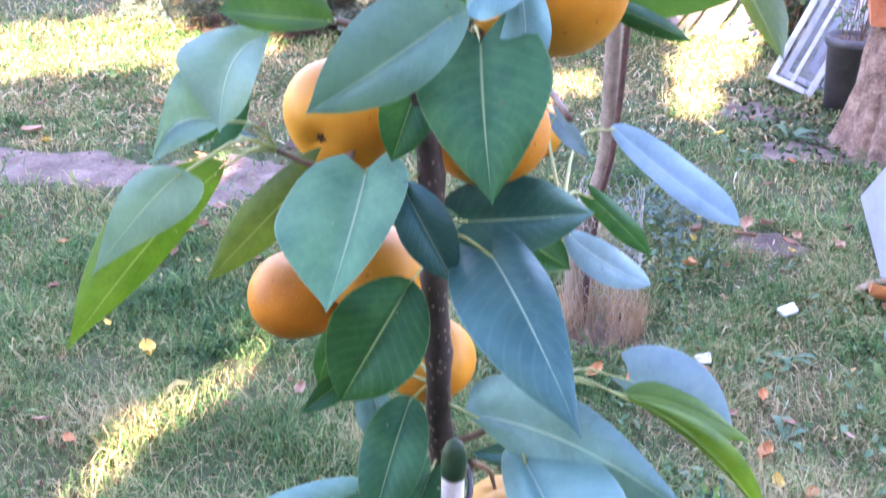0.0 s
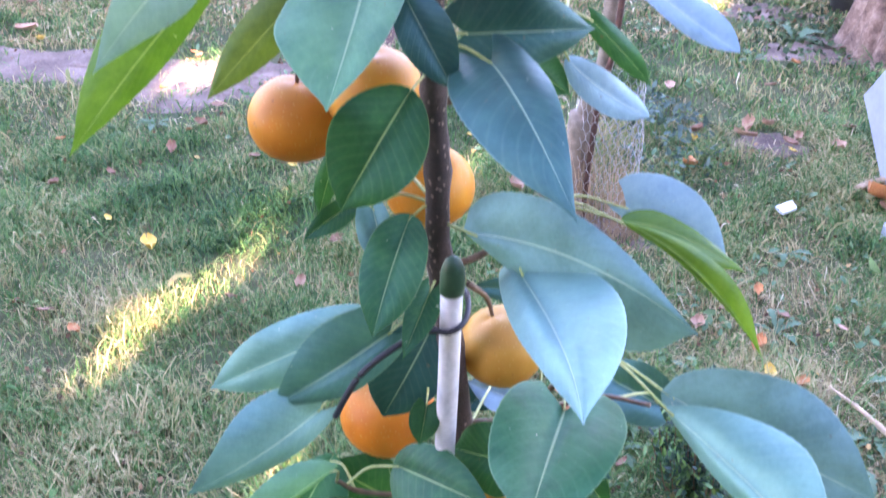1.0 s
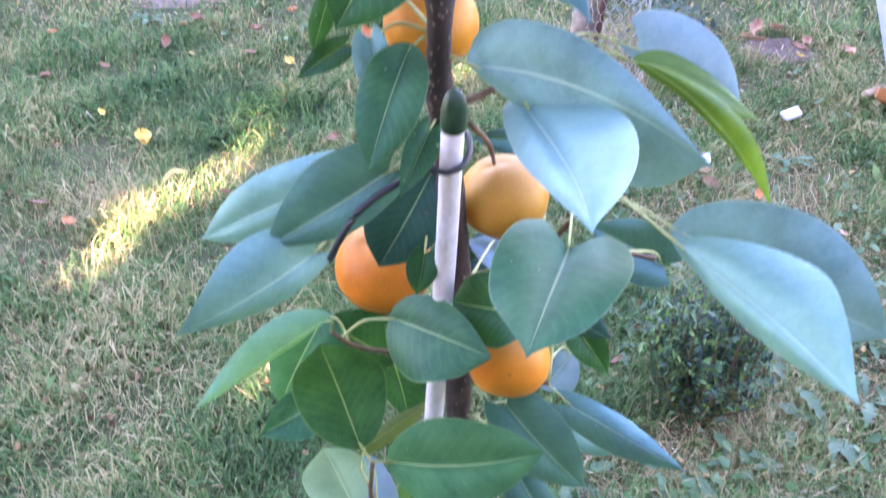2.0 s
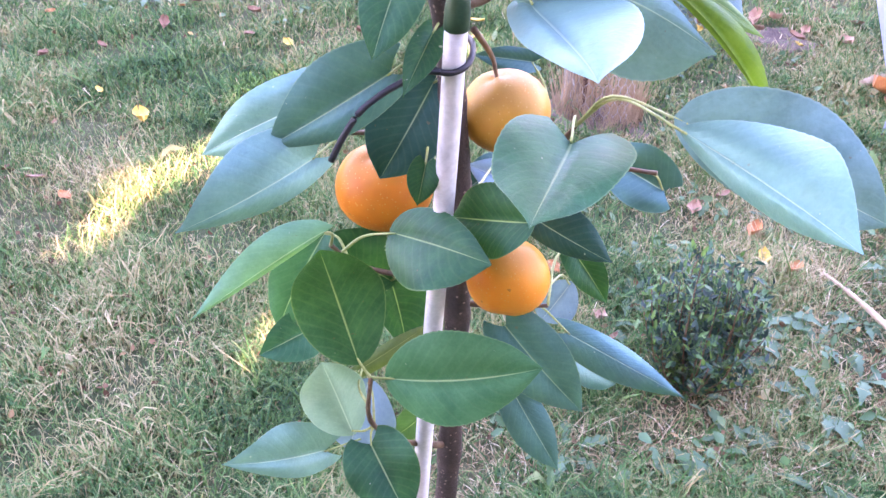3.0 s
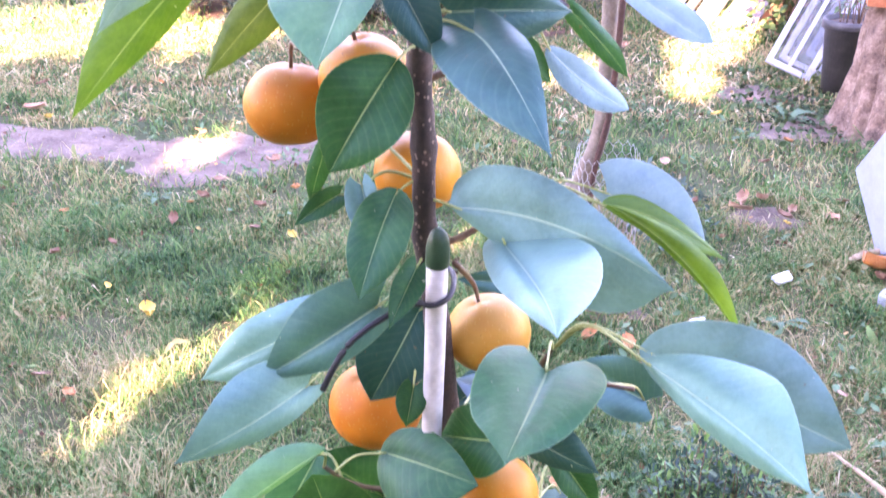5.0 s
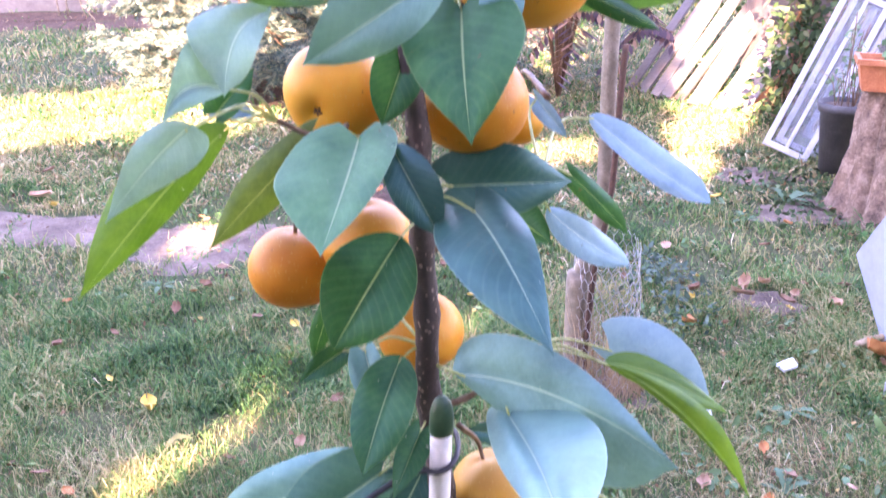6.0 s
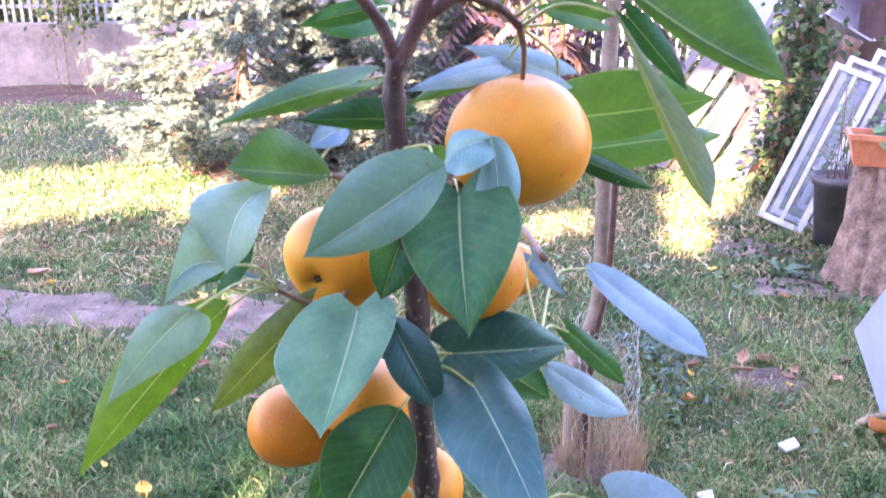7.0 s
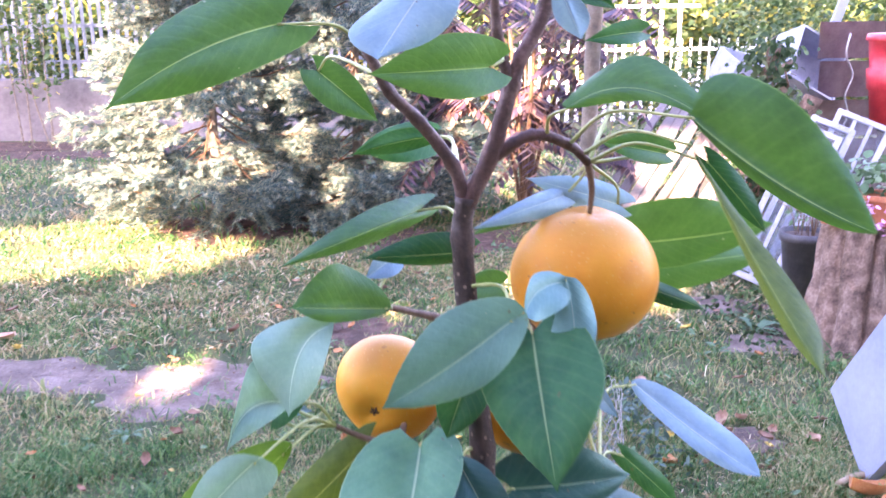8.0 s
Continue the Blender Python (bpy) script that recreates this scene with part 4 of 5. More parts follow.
def pear(at, r, lean=(0.0, 0.0), stem=None, calyx=True, flat=0.93, skin=PEAR):
    """A round russet pear with dimples at stalk and calyx."""
    at, rnd = Vector(at), random.Random(int(at[2] * 1e4))
    bm = bmesh.new()
    bmesh.ops.create_uvsphere(bm, u_segments=36, v_segments=24, radius=1.0)
    ph = rnd.uniform(0, 6)
    turn = Euler((lean[0], lean[1], 0)).to_matrix() @ Euler((0, 0, rnd.uniform(0, 6))).to_matrix()
    for v in bm.verts:
        n = v.co.normalized()
        q = math.hypot(n.x, n.y)
        s = 1 + 0.018 * math.sin(2 * math.atan2(n.y, n.x) + ph) + 0.012 * math.sin(3 * math.atan2(n.y, n.x) + 2 * ph)
        s -= 0.1 * math.exp(-(q / 0.26) ** 2) if n.z > 0 else 0.17 * math.exp(-(q / 0.24) ** 2)
        v.co = turn @ Vector((n.x * s * (1.03 - 0.03 * n.z), n.y * s * (1.03 - 0.03 * n.z), n.z * s * flat)) * r
        v.co += at
    ob = part("pear", bm, skin, tree, "brownish russet pear" if skin is RUSSET else "")
    top = at + turn @ Vector((0, 0, flat * 0.89)) * r
    d = limb_at - np.array(tuple(top + Vector((0, 0, 0.02))))
    near = Vector(stem) if stem else Vector(limb_at[int(np.argmin((d ** 2).sum(1)))])
    bm = bmesh.new()
    line = smooth_line((top, top + turn @ Vector((0, 0, 0.016)), near), 5)
    tube(bm, line, [0.0013 + 0.0009 * i / (len(line) - 1) for i in range(len(line))], 7)
    part("stem", bm, TWIG, ob, "woody brown fruit stem")
    if calyx:
        bm = bmesh.new()
        low = at + turn @ Vector((0, 0, -flat * 0.885)) * r
        for k in range(5):
            a = k * math.tau / 5
            tube(bm, [low + turn @ Vector((math.cos(a) * s, math.sin(a) * s, -z)) * r for s, z in ((0.02, -0.03), (0.07, -0.01), (0.1, -0.03))], [0.0009, 0.0008, 0.0003], 5)
        part("calyx", bm, CALYX, ob, "dried dark calyx")
    return ob


pear((0.060, 0.565, 1.574), 0.0404, (0.05, 0.05), (0.060, 0.562, 1.637))
pear((-0.051, 0.600, 1.493), 0.0325, (-1.155, 1.1), (-0.045, 0.556, 1.476))
pear((0.031, 0.575, 1.494), 0.0345, (-0.2, 0.1), (0.022, 0.55, 1.552))
pear((0.063, 0.660, 1.463), 0.0206, (0.1, 0.2), (0.08, 0.6, 1.49))
pear((-0.084, 0.590, 1.381), 0.0290, (0.0, 0.1), (-0.07, 0.56, 1.425))
pear((-0.034, 0.585, 1.400), 0.0295, (0.1, -0.2))
pear((-0.002, 0.590, 1.334), 0.0285, (0.2, 0.2))
pear((0.047, 0.565, 1.223), 0.0294, (-0.05, -0.285), (0.023, 0.540, 1.291), skin=RUSSET)
pear((-0.034, 0.570, 1.158), 0.0337, (0.1, -0.25), skin=ORANGE)
pear((0.054, 0.520, 1.119), 0.0280, (-0.35, 0.2), (0.055, 0.56, 1.16), flat=0.97, skin=ORANGE)

# the stake and the tie that holds the trunk to it
stake = empty("garden_stake", "white plastic-coated garden stake with green cap beside the trunk", "stake", (-0.03, 0.52, 0.0))
bm = bmesh.new()
tube(bm, smooth_line([(-0.032, 0.523, -0.05), (-0.016, 0.52, 0.5), (-0.003, 0.517, 0.93), (0.0085, 0.516, 1.19), (0.0122, 0.516, 1.304)], 4), 0.0068, 14)
part("pole", bm, STAKE, stake)
bm = bmesh.new()
tube(bm, [(0.0122, 0.516, 1.301), (0.0122, 0.516, 1.302), (0.0125, 0.516, 1.308), (0.0127, 0.516, 1.314), (0.0129, 0.516, 1.319), (0.013, 0.516, 1.3235), (0.0131, 0.516, 1.3268)], [0.0066, 0.0076, 0.0077, 0.0075, 0.0068, 0.0052, 0.002], 16)
part("cap", bm, CAP, stake, "dark green rubber cap")

tie = empty("plant_tie", "black rubber plant tie looped round stake and trunk", "plant tie", (0.0, 0.51, 1.27))
bm = bmesh.new()
loop = [(-0.0015, 0.53, 1.2808), (-0.001, 0.514, 1.2785), (0.0085, 0.5065, 1.2785), (0.0185, 0.511, 1.2808), (0.0225, 0.524, 1.284), (0.0205, 0.545, 1.283), (0.01, 0.5535, 1.282), (0.0, 0.548, 1.2812), (-0.0015, 0.53, 1.2808)]
tube(bm, smooth_line(loop, 5), 0.0019, 8)
part("loop", bm, TIE, tie)
bm = bmesh.new()
tube(bm, smooth_line([(0.004, 0.508, 1.2785), (-0.006, 0.506, 1.2788), (-0.0231, 0.497, 1.2735), (-0.0345, 0.492, 1.267), (-0.0429, 0.489, 1.2595), (-0.0515, 0.486, 1.246), (-0.0588, 0.484, 1.2311)], 5), 0.002, 8)
part("tail", bm, TIE, tie)

# ---------------------------------------------------------------- the sapling in its wire guard
sap = empty("sapling", "young tree with bare tan trunk inside a wire guard", "tree", (0.44, 2.8, 0))
bm = bmesh.new()
tube(bm, smooth_line([(0.425, 2.8, -0.05), (0.431, 2.8, 0.036), (0.431, 2.8, 0.228), (0.43, 2.8, 0.412)], 4), [0.044, 0.042, 0.041, 0.04, 0.039, 0.038, 0.038, 0.038, 0.038, 0.037, 0.037, 0.037, 0.033], 14, 0.05, random.Random(3))
part("trunk", bm, TAN, sap)
bm = bmesh.new()
tube(bm, smooth_line([(0.435, 2.8, 0.311), (0.451, 2.8, 0.432), (0.483, 2.8, 0.526), (0.5, 2.8, 0.626), (0.5, 2.8, 0.756), (0.497, 2.8, 0.935), (0.495, 2.8, 1.14), (0.507, 2.8, 1.8)], 5), [0.03 - 0.0002 * i for i in range(36)], 12, 0.05, random.Random(5))
part("stem", bm, TAN, sap, "thinner tan stem rising from the cut trunk")

support = empty("support_bar", "thin rusty reinforcing bar beside the sapling", "stake", (0.437, 2.76, 0))
bm = bmesh.new()
tube(bm, smooth_line([(0.437, 2.76, -0.05), (0.457, 2.76, 0.059), (0.466, 2.76, 0.269), (0.48, 2.76, 0.469), (0.51, 2.76, 0.64), (0.521, 2.76, 0.822), (0.525, 2.76, 0.997), (0.531, 2.76, 1.147)], 5), 0.0095, 8)
part("bar", bm, RUST, support)

guard = empty("wire_guard", "cylinder of galvanised chicken wire round a sapling", "wire guard", (0.52, 2.8, 0))


def chicken_wire():
    """Hexagon netting on a slightly crushed cylinder."""
    bm, across, tall, r = bmesh.new(), 20, 15, 0.105
    step, rise = math.tau / across, 0.034

    def place(col, row):
        a = col * step
        rr = r * (1 + 0.07 * math.sin(2 * a + row * 0.3) + 0.03 * math.sin(5 * a - row))
        return Vector((0.525 + rr * math.cos(a), 2.8 + rr * math.sin(a), 0.01 + row * rise + 0.006 * math.sin(3 * a)))
    for row in range(tall):
        for col in range(across):
            o = 0.5 * (row % 2)
            foot, head = place(col + o, row), place(col + o, row + 0.45)
            tube(bm, (foot, head), 0.0013, 3)
            for side in (-0.5, 0.5):
                tube(bm, (head, place(col + o + side, row + 1)), 0.0011, 3)
    return part("netting", bm, WIRE, guard, smooth=False)


chicken_wire()


def straw_bundle():
    """Dead stalks standing inside the guard."""
    n = 520
    a, q = rng.uniform(0, math.tau, n), np.sqrt(rng.random(n)) * 0.15
    base = np.stack((0.52 + q * np.cos(a), 2.79 + q * np.sin(a), np.zeros(n)), -1)
    h = rng.uniform(0.08, 0.46, n) * (1.25 - q / 0.2)
    top = base + np.stack((rng.normal(size=n) * 0.04, rng.normal(size=n) * 0.04, h), -1)
    s = np.stack((np.cos(a), np.sin(a), 0 * a), -1) * 0.0022
    co = np.stack((base - s, base + s, top), 1).reshape(-1, 3)
    return tagged(from_arrays("dry_stalks", co, [np.arange(3 * n).reshape(-1, 3)], STRAW), "dry straw-coloured stalks inside the wire guard", "dry grass", kind="stuff")



straw_bundle()

# ---------------------------------------------------------------- box bush


def box_bush(at, r, tall):
    bush = empty("box_bush", "small dense dark green box bush growing in the lawn", "bush", at)
    bm, cs = bmesh.new(), []
    rnd = random.Random(8)
    for k in range(58):
        a, s = rnd.uniform(0, math.tau), math.sqrt(rnd.random())
        top = Vector((at[0] + r * s * math.cos(a), at[1] + r * s * math.sin(a), at[2] + tall * (1 - 0.45 * s * s) * rnd.uniform(0.6, 1.25)))
        foot = Vector(at) + Vector((math.cos(a), math.sin(a), 0)) * r * 0.25 * s
        line = smooth_line((foot, foot.lerp(top, 0.5) + Vector((math.cos(a), math.sin(a), 0)) * 0.02, top), 4)
        tube(bm, line, [0.0028 - 0.0002 * i for i in range(len(line))], 4)
        for i in range(80):
            t = rnd.uniform(0.2, 1.04)
            p = foot.lerp(top, t) + Vector((rnd.gauss(0, 0.012), rnd.gauss(0, 0.012), rnd.gauss(0, 0.008)))
            cs.append(tuple(p))
    part("stem_work", bm, TWIG, bush)
    leaf_cloud("foliage", cs, 0.021, BOXLEAF, bush, rng, -1.1, 0.36)
    return bush


box_bush((0.58, 1.53, 0.0), 0.145, 0.33)

# ---------------------------------------------------------------- stump, planter, pot


def stump():
    ob = empty("tree_stump", "weathered leaning tree stump with deep cracks and bark gone", "stump", (2.2, 4.45, 0))
    bm, rnd = bmesh.new(), random.Random(5)
    rings, n = [], 96
    for j in range(15):
        t = j / 14
        cx, cy, z = 2.25 + 0.04 * t, 4.45 + 0.12 * t, -0.03 + 0.63 * t
        r = 0.31 - 0.1 * t ** 0.6
        ring = []
        for k in range(n):
            a = k * math.tau / n
            root = 0.06 * (1 - t) ** 3 * max(0, math.sin(5 * a + 0.7)) + 0.012 * math.sin(11 * a + 4 * t) + 0.009 * math.sin(17 * a - 9 * t)
            crack = -0.07 * math.exp(-((a - 4.25 - 0.2 * t) / 0.06) ** 2) - 0.05 * math.exp(-((a - 5.1 + 0.25 * t) / 0.06) ** 2) - 0.04 * math.exp(-((a - 3.7 + 0.1 * t) / 0.06) ** 2) - 0.03 * math.exp(-((a - 4.7 - 0.1 * math.sin(5 * t)) / 0.05) ** 2)
            rr = r + root + crack + rnd.uniform(-0.005, 0.005)
            ring.append(bm.verts.new((cx + rr * math.cos(a), cy + rr * math.sin(a), z)))
        rings.append(ring)
    for r0, r1 in zip(rings, rings[1:]):
        for k in range(n):
            bm.faces.new((r0[k], r0[(k + 1) % n], r1[(k + 1) % n], r1[k]))
    bm.faces.new(rings[-1])
    part("trunk_butt", bm, STUMP, ob)


stump()


def planter():
    m = axes((2.24, 4.5, 0.604), (0.93, -0.3, -0.02), (0.3, 0.93, 0.0))
    ob = empty("planter_box", "terracotta-coloured plastic planter box on a stump", "planter", tuple(m.translation))
    bm = bmesh.new()

    def rect(w, d, z):
        return [bm.verts.new(m @ Vector((x * w / 2, y * d / 2, z))) for x, y in ((-1, -1), (1, -1), (1, 1), (-1, 1))]
    rows = [rect(0.44, 0.13, 0), rect(0.5, 0.17, 0.13), rect(0.53, 0.2, 0.131), rect(0.53, 0.2, 0.158), rect(0.49, 0.165, 0.158), rect(0.47, 0.15, 0.12)]
    bm.faces.new(rows[0][::-1])
    for a, b in zip(rows, rows[1:]):
        for k in range(4):
            bm.faces.new((a[k], a[(k + 1) % 4], b[(k + 1) % 4], b[k]))
    part("trough", bm, TERRA, ob, smooth=False)
    bm = bmesh.new()
    box(bm, (0.465, 0.145, 0.02), m @ pose(0, 0, 0.115))
    part("potting_soil", bm, SOIL, ob, "dark potting soil")
    flower = empty("geranium", "trailing geranium with pink flowers in the planter", "flower", tuple(m @ Vector((0.1, 0, 0.12))))
    cs = [tuple(m @ Vector((rng.uniform(-0.15, 0.25), rng.uniform(-0.09, 0.09), rng.uniform(0.13, 0.32)))) for _ in range(150)]
    leaf_cloud("foliage", cs, 0.05, WEED, flower, rng, 0.1, 0.9)
    cs = [tuple(m @ Vector((c[0] + rng.normal() * 0.02, c[1] + rng.normal() * 0.02, c[2] + rng.normal() * 0.02))) for c in ((-0.03, -0.12, 0.1), (0.02, -0.13, 0.02), (0.1, -0.12, 0.08), (0.2, -0.1, 0.2)) for _ in range(26)]
    leaf_cloud("blossom", cs, 0.026, PETAL, flower, rng, 0.0, 0.9)


planter()


def flower_pot():
    ob = empty("flower_pot", "dark grey plastic flower pot with a withered plant", "pot", (2.2, 5.12, 0))
    bm, n = bmesh.new(), 32
    rings = []
    for r, z in ((0.085, 0.0), (0.12, 0.36), (0.135, 0.362), (0.137, 0.41), (0.124, 0.412), (0.118, 0.36)):
        rings.append([bm.verts.new((2.2 + r * math.cos(k * math.tau / n), 5.12 + r * math.sin(k * math.tau / n), z)) for k in range(n)])
    bm.faces.new(rings[0][::-1])
    for r0, r1 in zip(rings, rings[1:]):
        for k in range(n):
            bm.faces.new((r0[k], r0[(k + 1) % n], r1[(k + 1) % n], r1[k]))
    part("body", bm, POT, ob)
    bm = bmesh.new()
    bmesh.ops.create_cone(bm, cap_ends=True, segments=24, radius1=0.117, radius2=0.116, depth=0.02, matrix=pose(2.2, 5.12, 0.375))
    part("potting_soil", bm, SOIL, ob, "dry crumbly soil")
    plant = empty("withered_plant", "withered pot plant with thin twigs and sparse leaves", "plant", (2.2, 5.12, 0.385))
    bm, cs, rnd = bmesh.new(), [], random.Random(2)
    for k in range(14):
        a = rnd.uniform(0, math.tau)
        top = Vector((2.2 + 0.2 * math.cos(a) * rnd.random(), 5.12 + 0.2 * math.sin(a) * rnd.random(), rnd.uniform(0.5, 0.95)))
        tube(bm, smooth_line(((2.2 + 0.05 * math.cos(a), 5.12 + 0.05 * math.sin(a), 0.37), Vector((2.2, 5.12, 0.45)).lerp(top, 0.5), top), 4), 0.003, 4)
        cs += [tuple(Vector((2.2, 5.12, 0.4)).lerp(top, rnd.uniform(0.3, 1)) + Vector((rnd.gauss(0, 0.02), rnd.gauss(0, 0.02), 0))) for _ in range(9)]
    part("stem_work", bm, TWIG, plant)
    leaf_cloud("foliage", cs, 0.04, WEED, plant, rng, 0.3, 0.4)


flower_pot()

# ---------------------------------------------------------------- old windows leaning by the vine


def old_window(o, u, v, wide, tall, bars, label):
    """A glazed sash: four frame rails, glazing bars and a pane hazed to stand for reflections."""
    m = axes(o, u, v)
    ob = empty("old_window", label, "window", tuple(o), "old windows")
    rail = 0.034
    for name, w, h, x, y in (("stile", rail, tall, rail / 2, tall / 2), ("stile", rail, tall, wide - rail / 2, tall / 2), ("rail", wide - 2 * rail, rail, wide / 2, rail / 2), ("rail", wide - 2 * rail, rail, wide / 2, tall - rail / 2)):
        bm = bmesh.new()
        box(bm, (w, h, 0.04), m @ pose(x, y, 0.0), 0.004)
        part(name, bm, SASH, ob, smooth=False)
    for x in bars:
        bm = bmesh.new()
        box(bm, (0.022, tall - 2 * rail, 0.028), m @ pose(x, tall / 2, 0), 0.003)
        part("glazing_bar", bm, SASH, ob, smooth=False)
    bm = bmesh.new()
    box(bm, (wide - 2 * rail, tall - 2 * rail, 0.004), m @ pose(wide / 2, tall / 2, -0.002))
    pane = part("pane", bm, GLASS, ob, "window pane with painted reflection haze", False)
    pane.visible_shadow = False
    return ob


old_window((1.87, 5.40, 0.10), (0.22, -0.1, -0.09), (0.45, 0.2, 0.86), 0.27, 1.0, (0.135,), "old white glazed window sash leaning in the garden")
old_window((1.98, 5.50, 0.09), (0.22, -0.1, -0.09), (0.45, 0.2, 0.86), 0.27, 1.04, (), "old white window sash leaning behind another sash")
old_window((2.16, 5.56, 0.10), (0.22, -0.1, -0.09), (0.45, 0.2, 0.86), 0.34, 1.06, (0.12, 0.22), "old white window sash with narrow glazing bars")

# the white panel near the lawn's edge
m = axes((1.594, 3.36, 0.232), (0.032, -0.26, 0.38), (0.0, -0.337, -0.23))
panel = empty("white_panel", "white painted cupboard door leaning over the grass", "panel", (1.65, 3.15, 0.0))
bm = bmesh.new()
box(bm, (0.9, 0.40, 0.03), m @ pose(0.45, 0.20, 0), 0.004)
part("board", bm, PANEL, panel, smooth=False)
for w, h, x, y in ((0.9, 0.05, 0.45, 0.025), (0.9, 0.05, 0.45, 0.375), (0.05, 0.30, 0.025, 0.20)):
    bm = bmesh.new()
    box(bm, (w, h, 0.012), m @ pose(x, y, 0.0205), 0.003)
    part("raised_edge", bm, PANEL, panel, smooth=False)

# ---------------------------------------------------------------- boards, vine, stacked tiles


def plank(o, u, v, long, wide, mat, label):
    m = axes(o, u, v)
    bm = bmesh.new()
    box(bm, (long, wide, 0.022), m @ pose(long / 2, 0, 0), 0.003)
    return tagged(part("plank", bm, mat, smooth=False), label, "plank", "leaning planks")


for k in range(8):
    rr = random.Random(k)
    plank((1.42 + 0.074 * k, 7.25 - 0.09 * k - 0.03 * (k % 3), 0.02), (0.5, 0.42 + rr.uniform(-0.04, 0.04), 0.55 + rr.uniform(-0.04, 0.04)), (0.37, -0.33, rr.uniform(-0.12, 0.12)), 1.35 + rr.uniform(-0.15, 0.2), 0.072 + 0.022 * (k % 2), BOARD, "silvery weathered plank leaning in the sun")
plank((2.06, 6.56, 0.02), (0.5, 0.42, 0.5), (0.37, -0.2, 0), 1.1, 0.15, BOARD, "broad silvery plank leaning beside narrow ones")
plank((2.22, 6.64, 0.02), (0.5, 0.42, 0.5), (0.37, -0.2, 0), 0.8, 0.12, TERRA, "orange-brown painted plank leaning beside grey planks")


def block(name, label, category, size, at, mat, bevel=0.01):
    bm = bmesh.new()
    box(bm, size, at, bevel)
    return tagged(part(name, bm, mat, smooth=False), label, category)


def vine():
    ob = empty("vine", "dark-leaved climbing vine on a post", "vine", (2.3, 6.1, 0))
    bm, cs, rnd = bmesh.new(), [], random.Random(12)
    for k in range(9):
        a = rnd.uniform(0, math.tau)
        line = smooth_line([(2.3 + 0.05 * math.cos(a), 6.1 + 0.05 * math.sin(a), 0)] + [(2.24 + 0.012 * i + rnd.gauss(0, 0.05), 6.1 + rnd.gauss(0, 0.06), 0.23 * i) for i in range(1, 7)], 3)
        tube(bm, line, 0.007, 5)
        for p in line[1:]:
            cs += [tuple(p + Vector((rnd.gauss(0, 0.09), rnd.gauss(0, 0.09), rnd.gauss(0, 0.06)))) for _ in range(9)]
    part("stem_work", bm, TWIG, ob)
    leaf_cloud("foliage", cs, 0.062, VINE, ob, rng, 0.8, 0.55, face=(0, -0.8, 0.7))


vine()


def tile_stack():
    """Dark ribbed roofing sheets stacked on edge."""
    ob = empty("roof_sheets", "stack of dark brown ribbed roofing sheets", "roofing", (3.35, 6.7, 0))
    for j in range(5):
        bm, n = bmesh.new(), 26
        rows = []
        for z in (0.0, 0.34):
            rows.append([bm.verts.new((2.9 + 0.9 * i / n, 6.55 + 0.05 * j + 0.014 * math.sin(i * 1.3), 0.18 + 0.27 * j + z * (0.75 if j else 1))) for i in range(n + 1)])
        for i in range(n):
            bm.faces.new((rows[0][i], rows[0][i + 1], rows[1][i + 1], rows[1][i]))
        bmesh.ops.solidify(bm, geom=bm.faces[:], thickness=0.05)
        part("sheet", bm, ROOF, ob)
    bm = bmesh.new()
    box(bm, (0.9, 0.2, 0.2), pose(3.35, 6.7, 0.1), 0.01)
    part("plinth", bm, BOARD, ob)
    bm = bmesh.new()
    tube(bm, smooth_line([(3.02, 6.53, 1.44), (3.0, 6.52, 1.3), (3.06, 6.52, 1.16), (3.02, 6.52, 1.02), (3.05, 6.52, 0.88), (3.0, 6.52, 0.74)], 5), 0.006, 6)
    part("cable", bm, WIRE, ob, "thin pale cable hanging over the sheets")


tile_stack()


def open_crate(at, size, turn, label):
    """An open box lying on its side: four sides, a floor and a rim."""
    m = pose(*at, *turn)
    ob = empty("crate", label, "crate", at)
    w, d, h = size
    for name, s, p in (("floor", (w, d, 0.015), (0, 0, -h / 2)), ("side", (0.015, d, h), (-w / 2, 0, 0)), ("side", (0.015, d, h), (w / 2, 0, 0)), ("side", (w - 0.03, 0.015, h), (0, -d / 2, 0)), ("side", (w - 0.03, 0.015, h), (0, d / 2, 0))):
        bm = bmesh.new()
        box(bm, s, m @ pose(*p), 0.003)
        part(name, bm, CRATE, ob, smooth=False)
    return ob


open_crate((2.44, 6.98, 1.15), (0.32, 0.3, 0.22), (20, 14, 15), "pale blue wooden box lying tilted behind the vine")
open_crate((2.86, 6.84, 1.19), (0.42, 0.4, 0.26), (70, 28, 12), "pale blue open box tipped on its side")
block("crate", "closed grey crate standing under tilted boxes", "crate", (0.62, 0.4, 1.0), pose(2.6, 7.12, 0.5, 0, 0, 6), BOARD, 0.01)
bm = bmesh.new()
tube(bm, smooth_line([(2.5, 6.7, -0.03), (2.6, 6.68, 0.35), (2.76, 6.66, 0.75), (2.86, 6.66, 1.0)], 5), [0.075, 0.08, 0.07, 0.075, 0.07, 0.072, 0.076, 0.07, 0.07, 0.068, 0.07, 0.066, 0.068, 0.066, 0.065, 0.066], 14, 0.1, random.Random(6))
tagged(part("log", bm, STUMP), "rough brown log leaning against the roofing sheets", "log")
block("bar", "pale metal bar slanting up behind the roofing sheets", "bar", (0.07, 0.03, 1.9), pose(3.02, 7.15, 0.95, 0, 17, 0), PANEL, 0.006)


def red_tub():
    ob, bm, n = None, bmesh.new(), 28
    rings = []
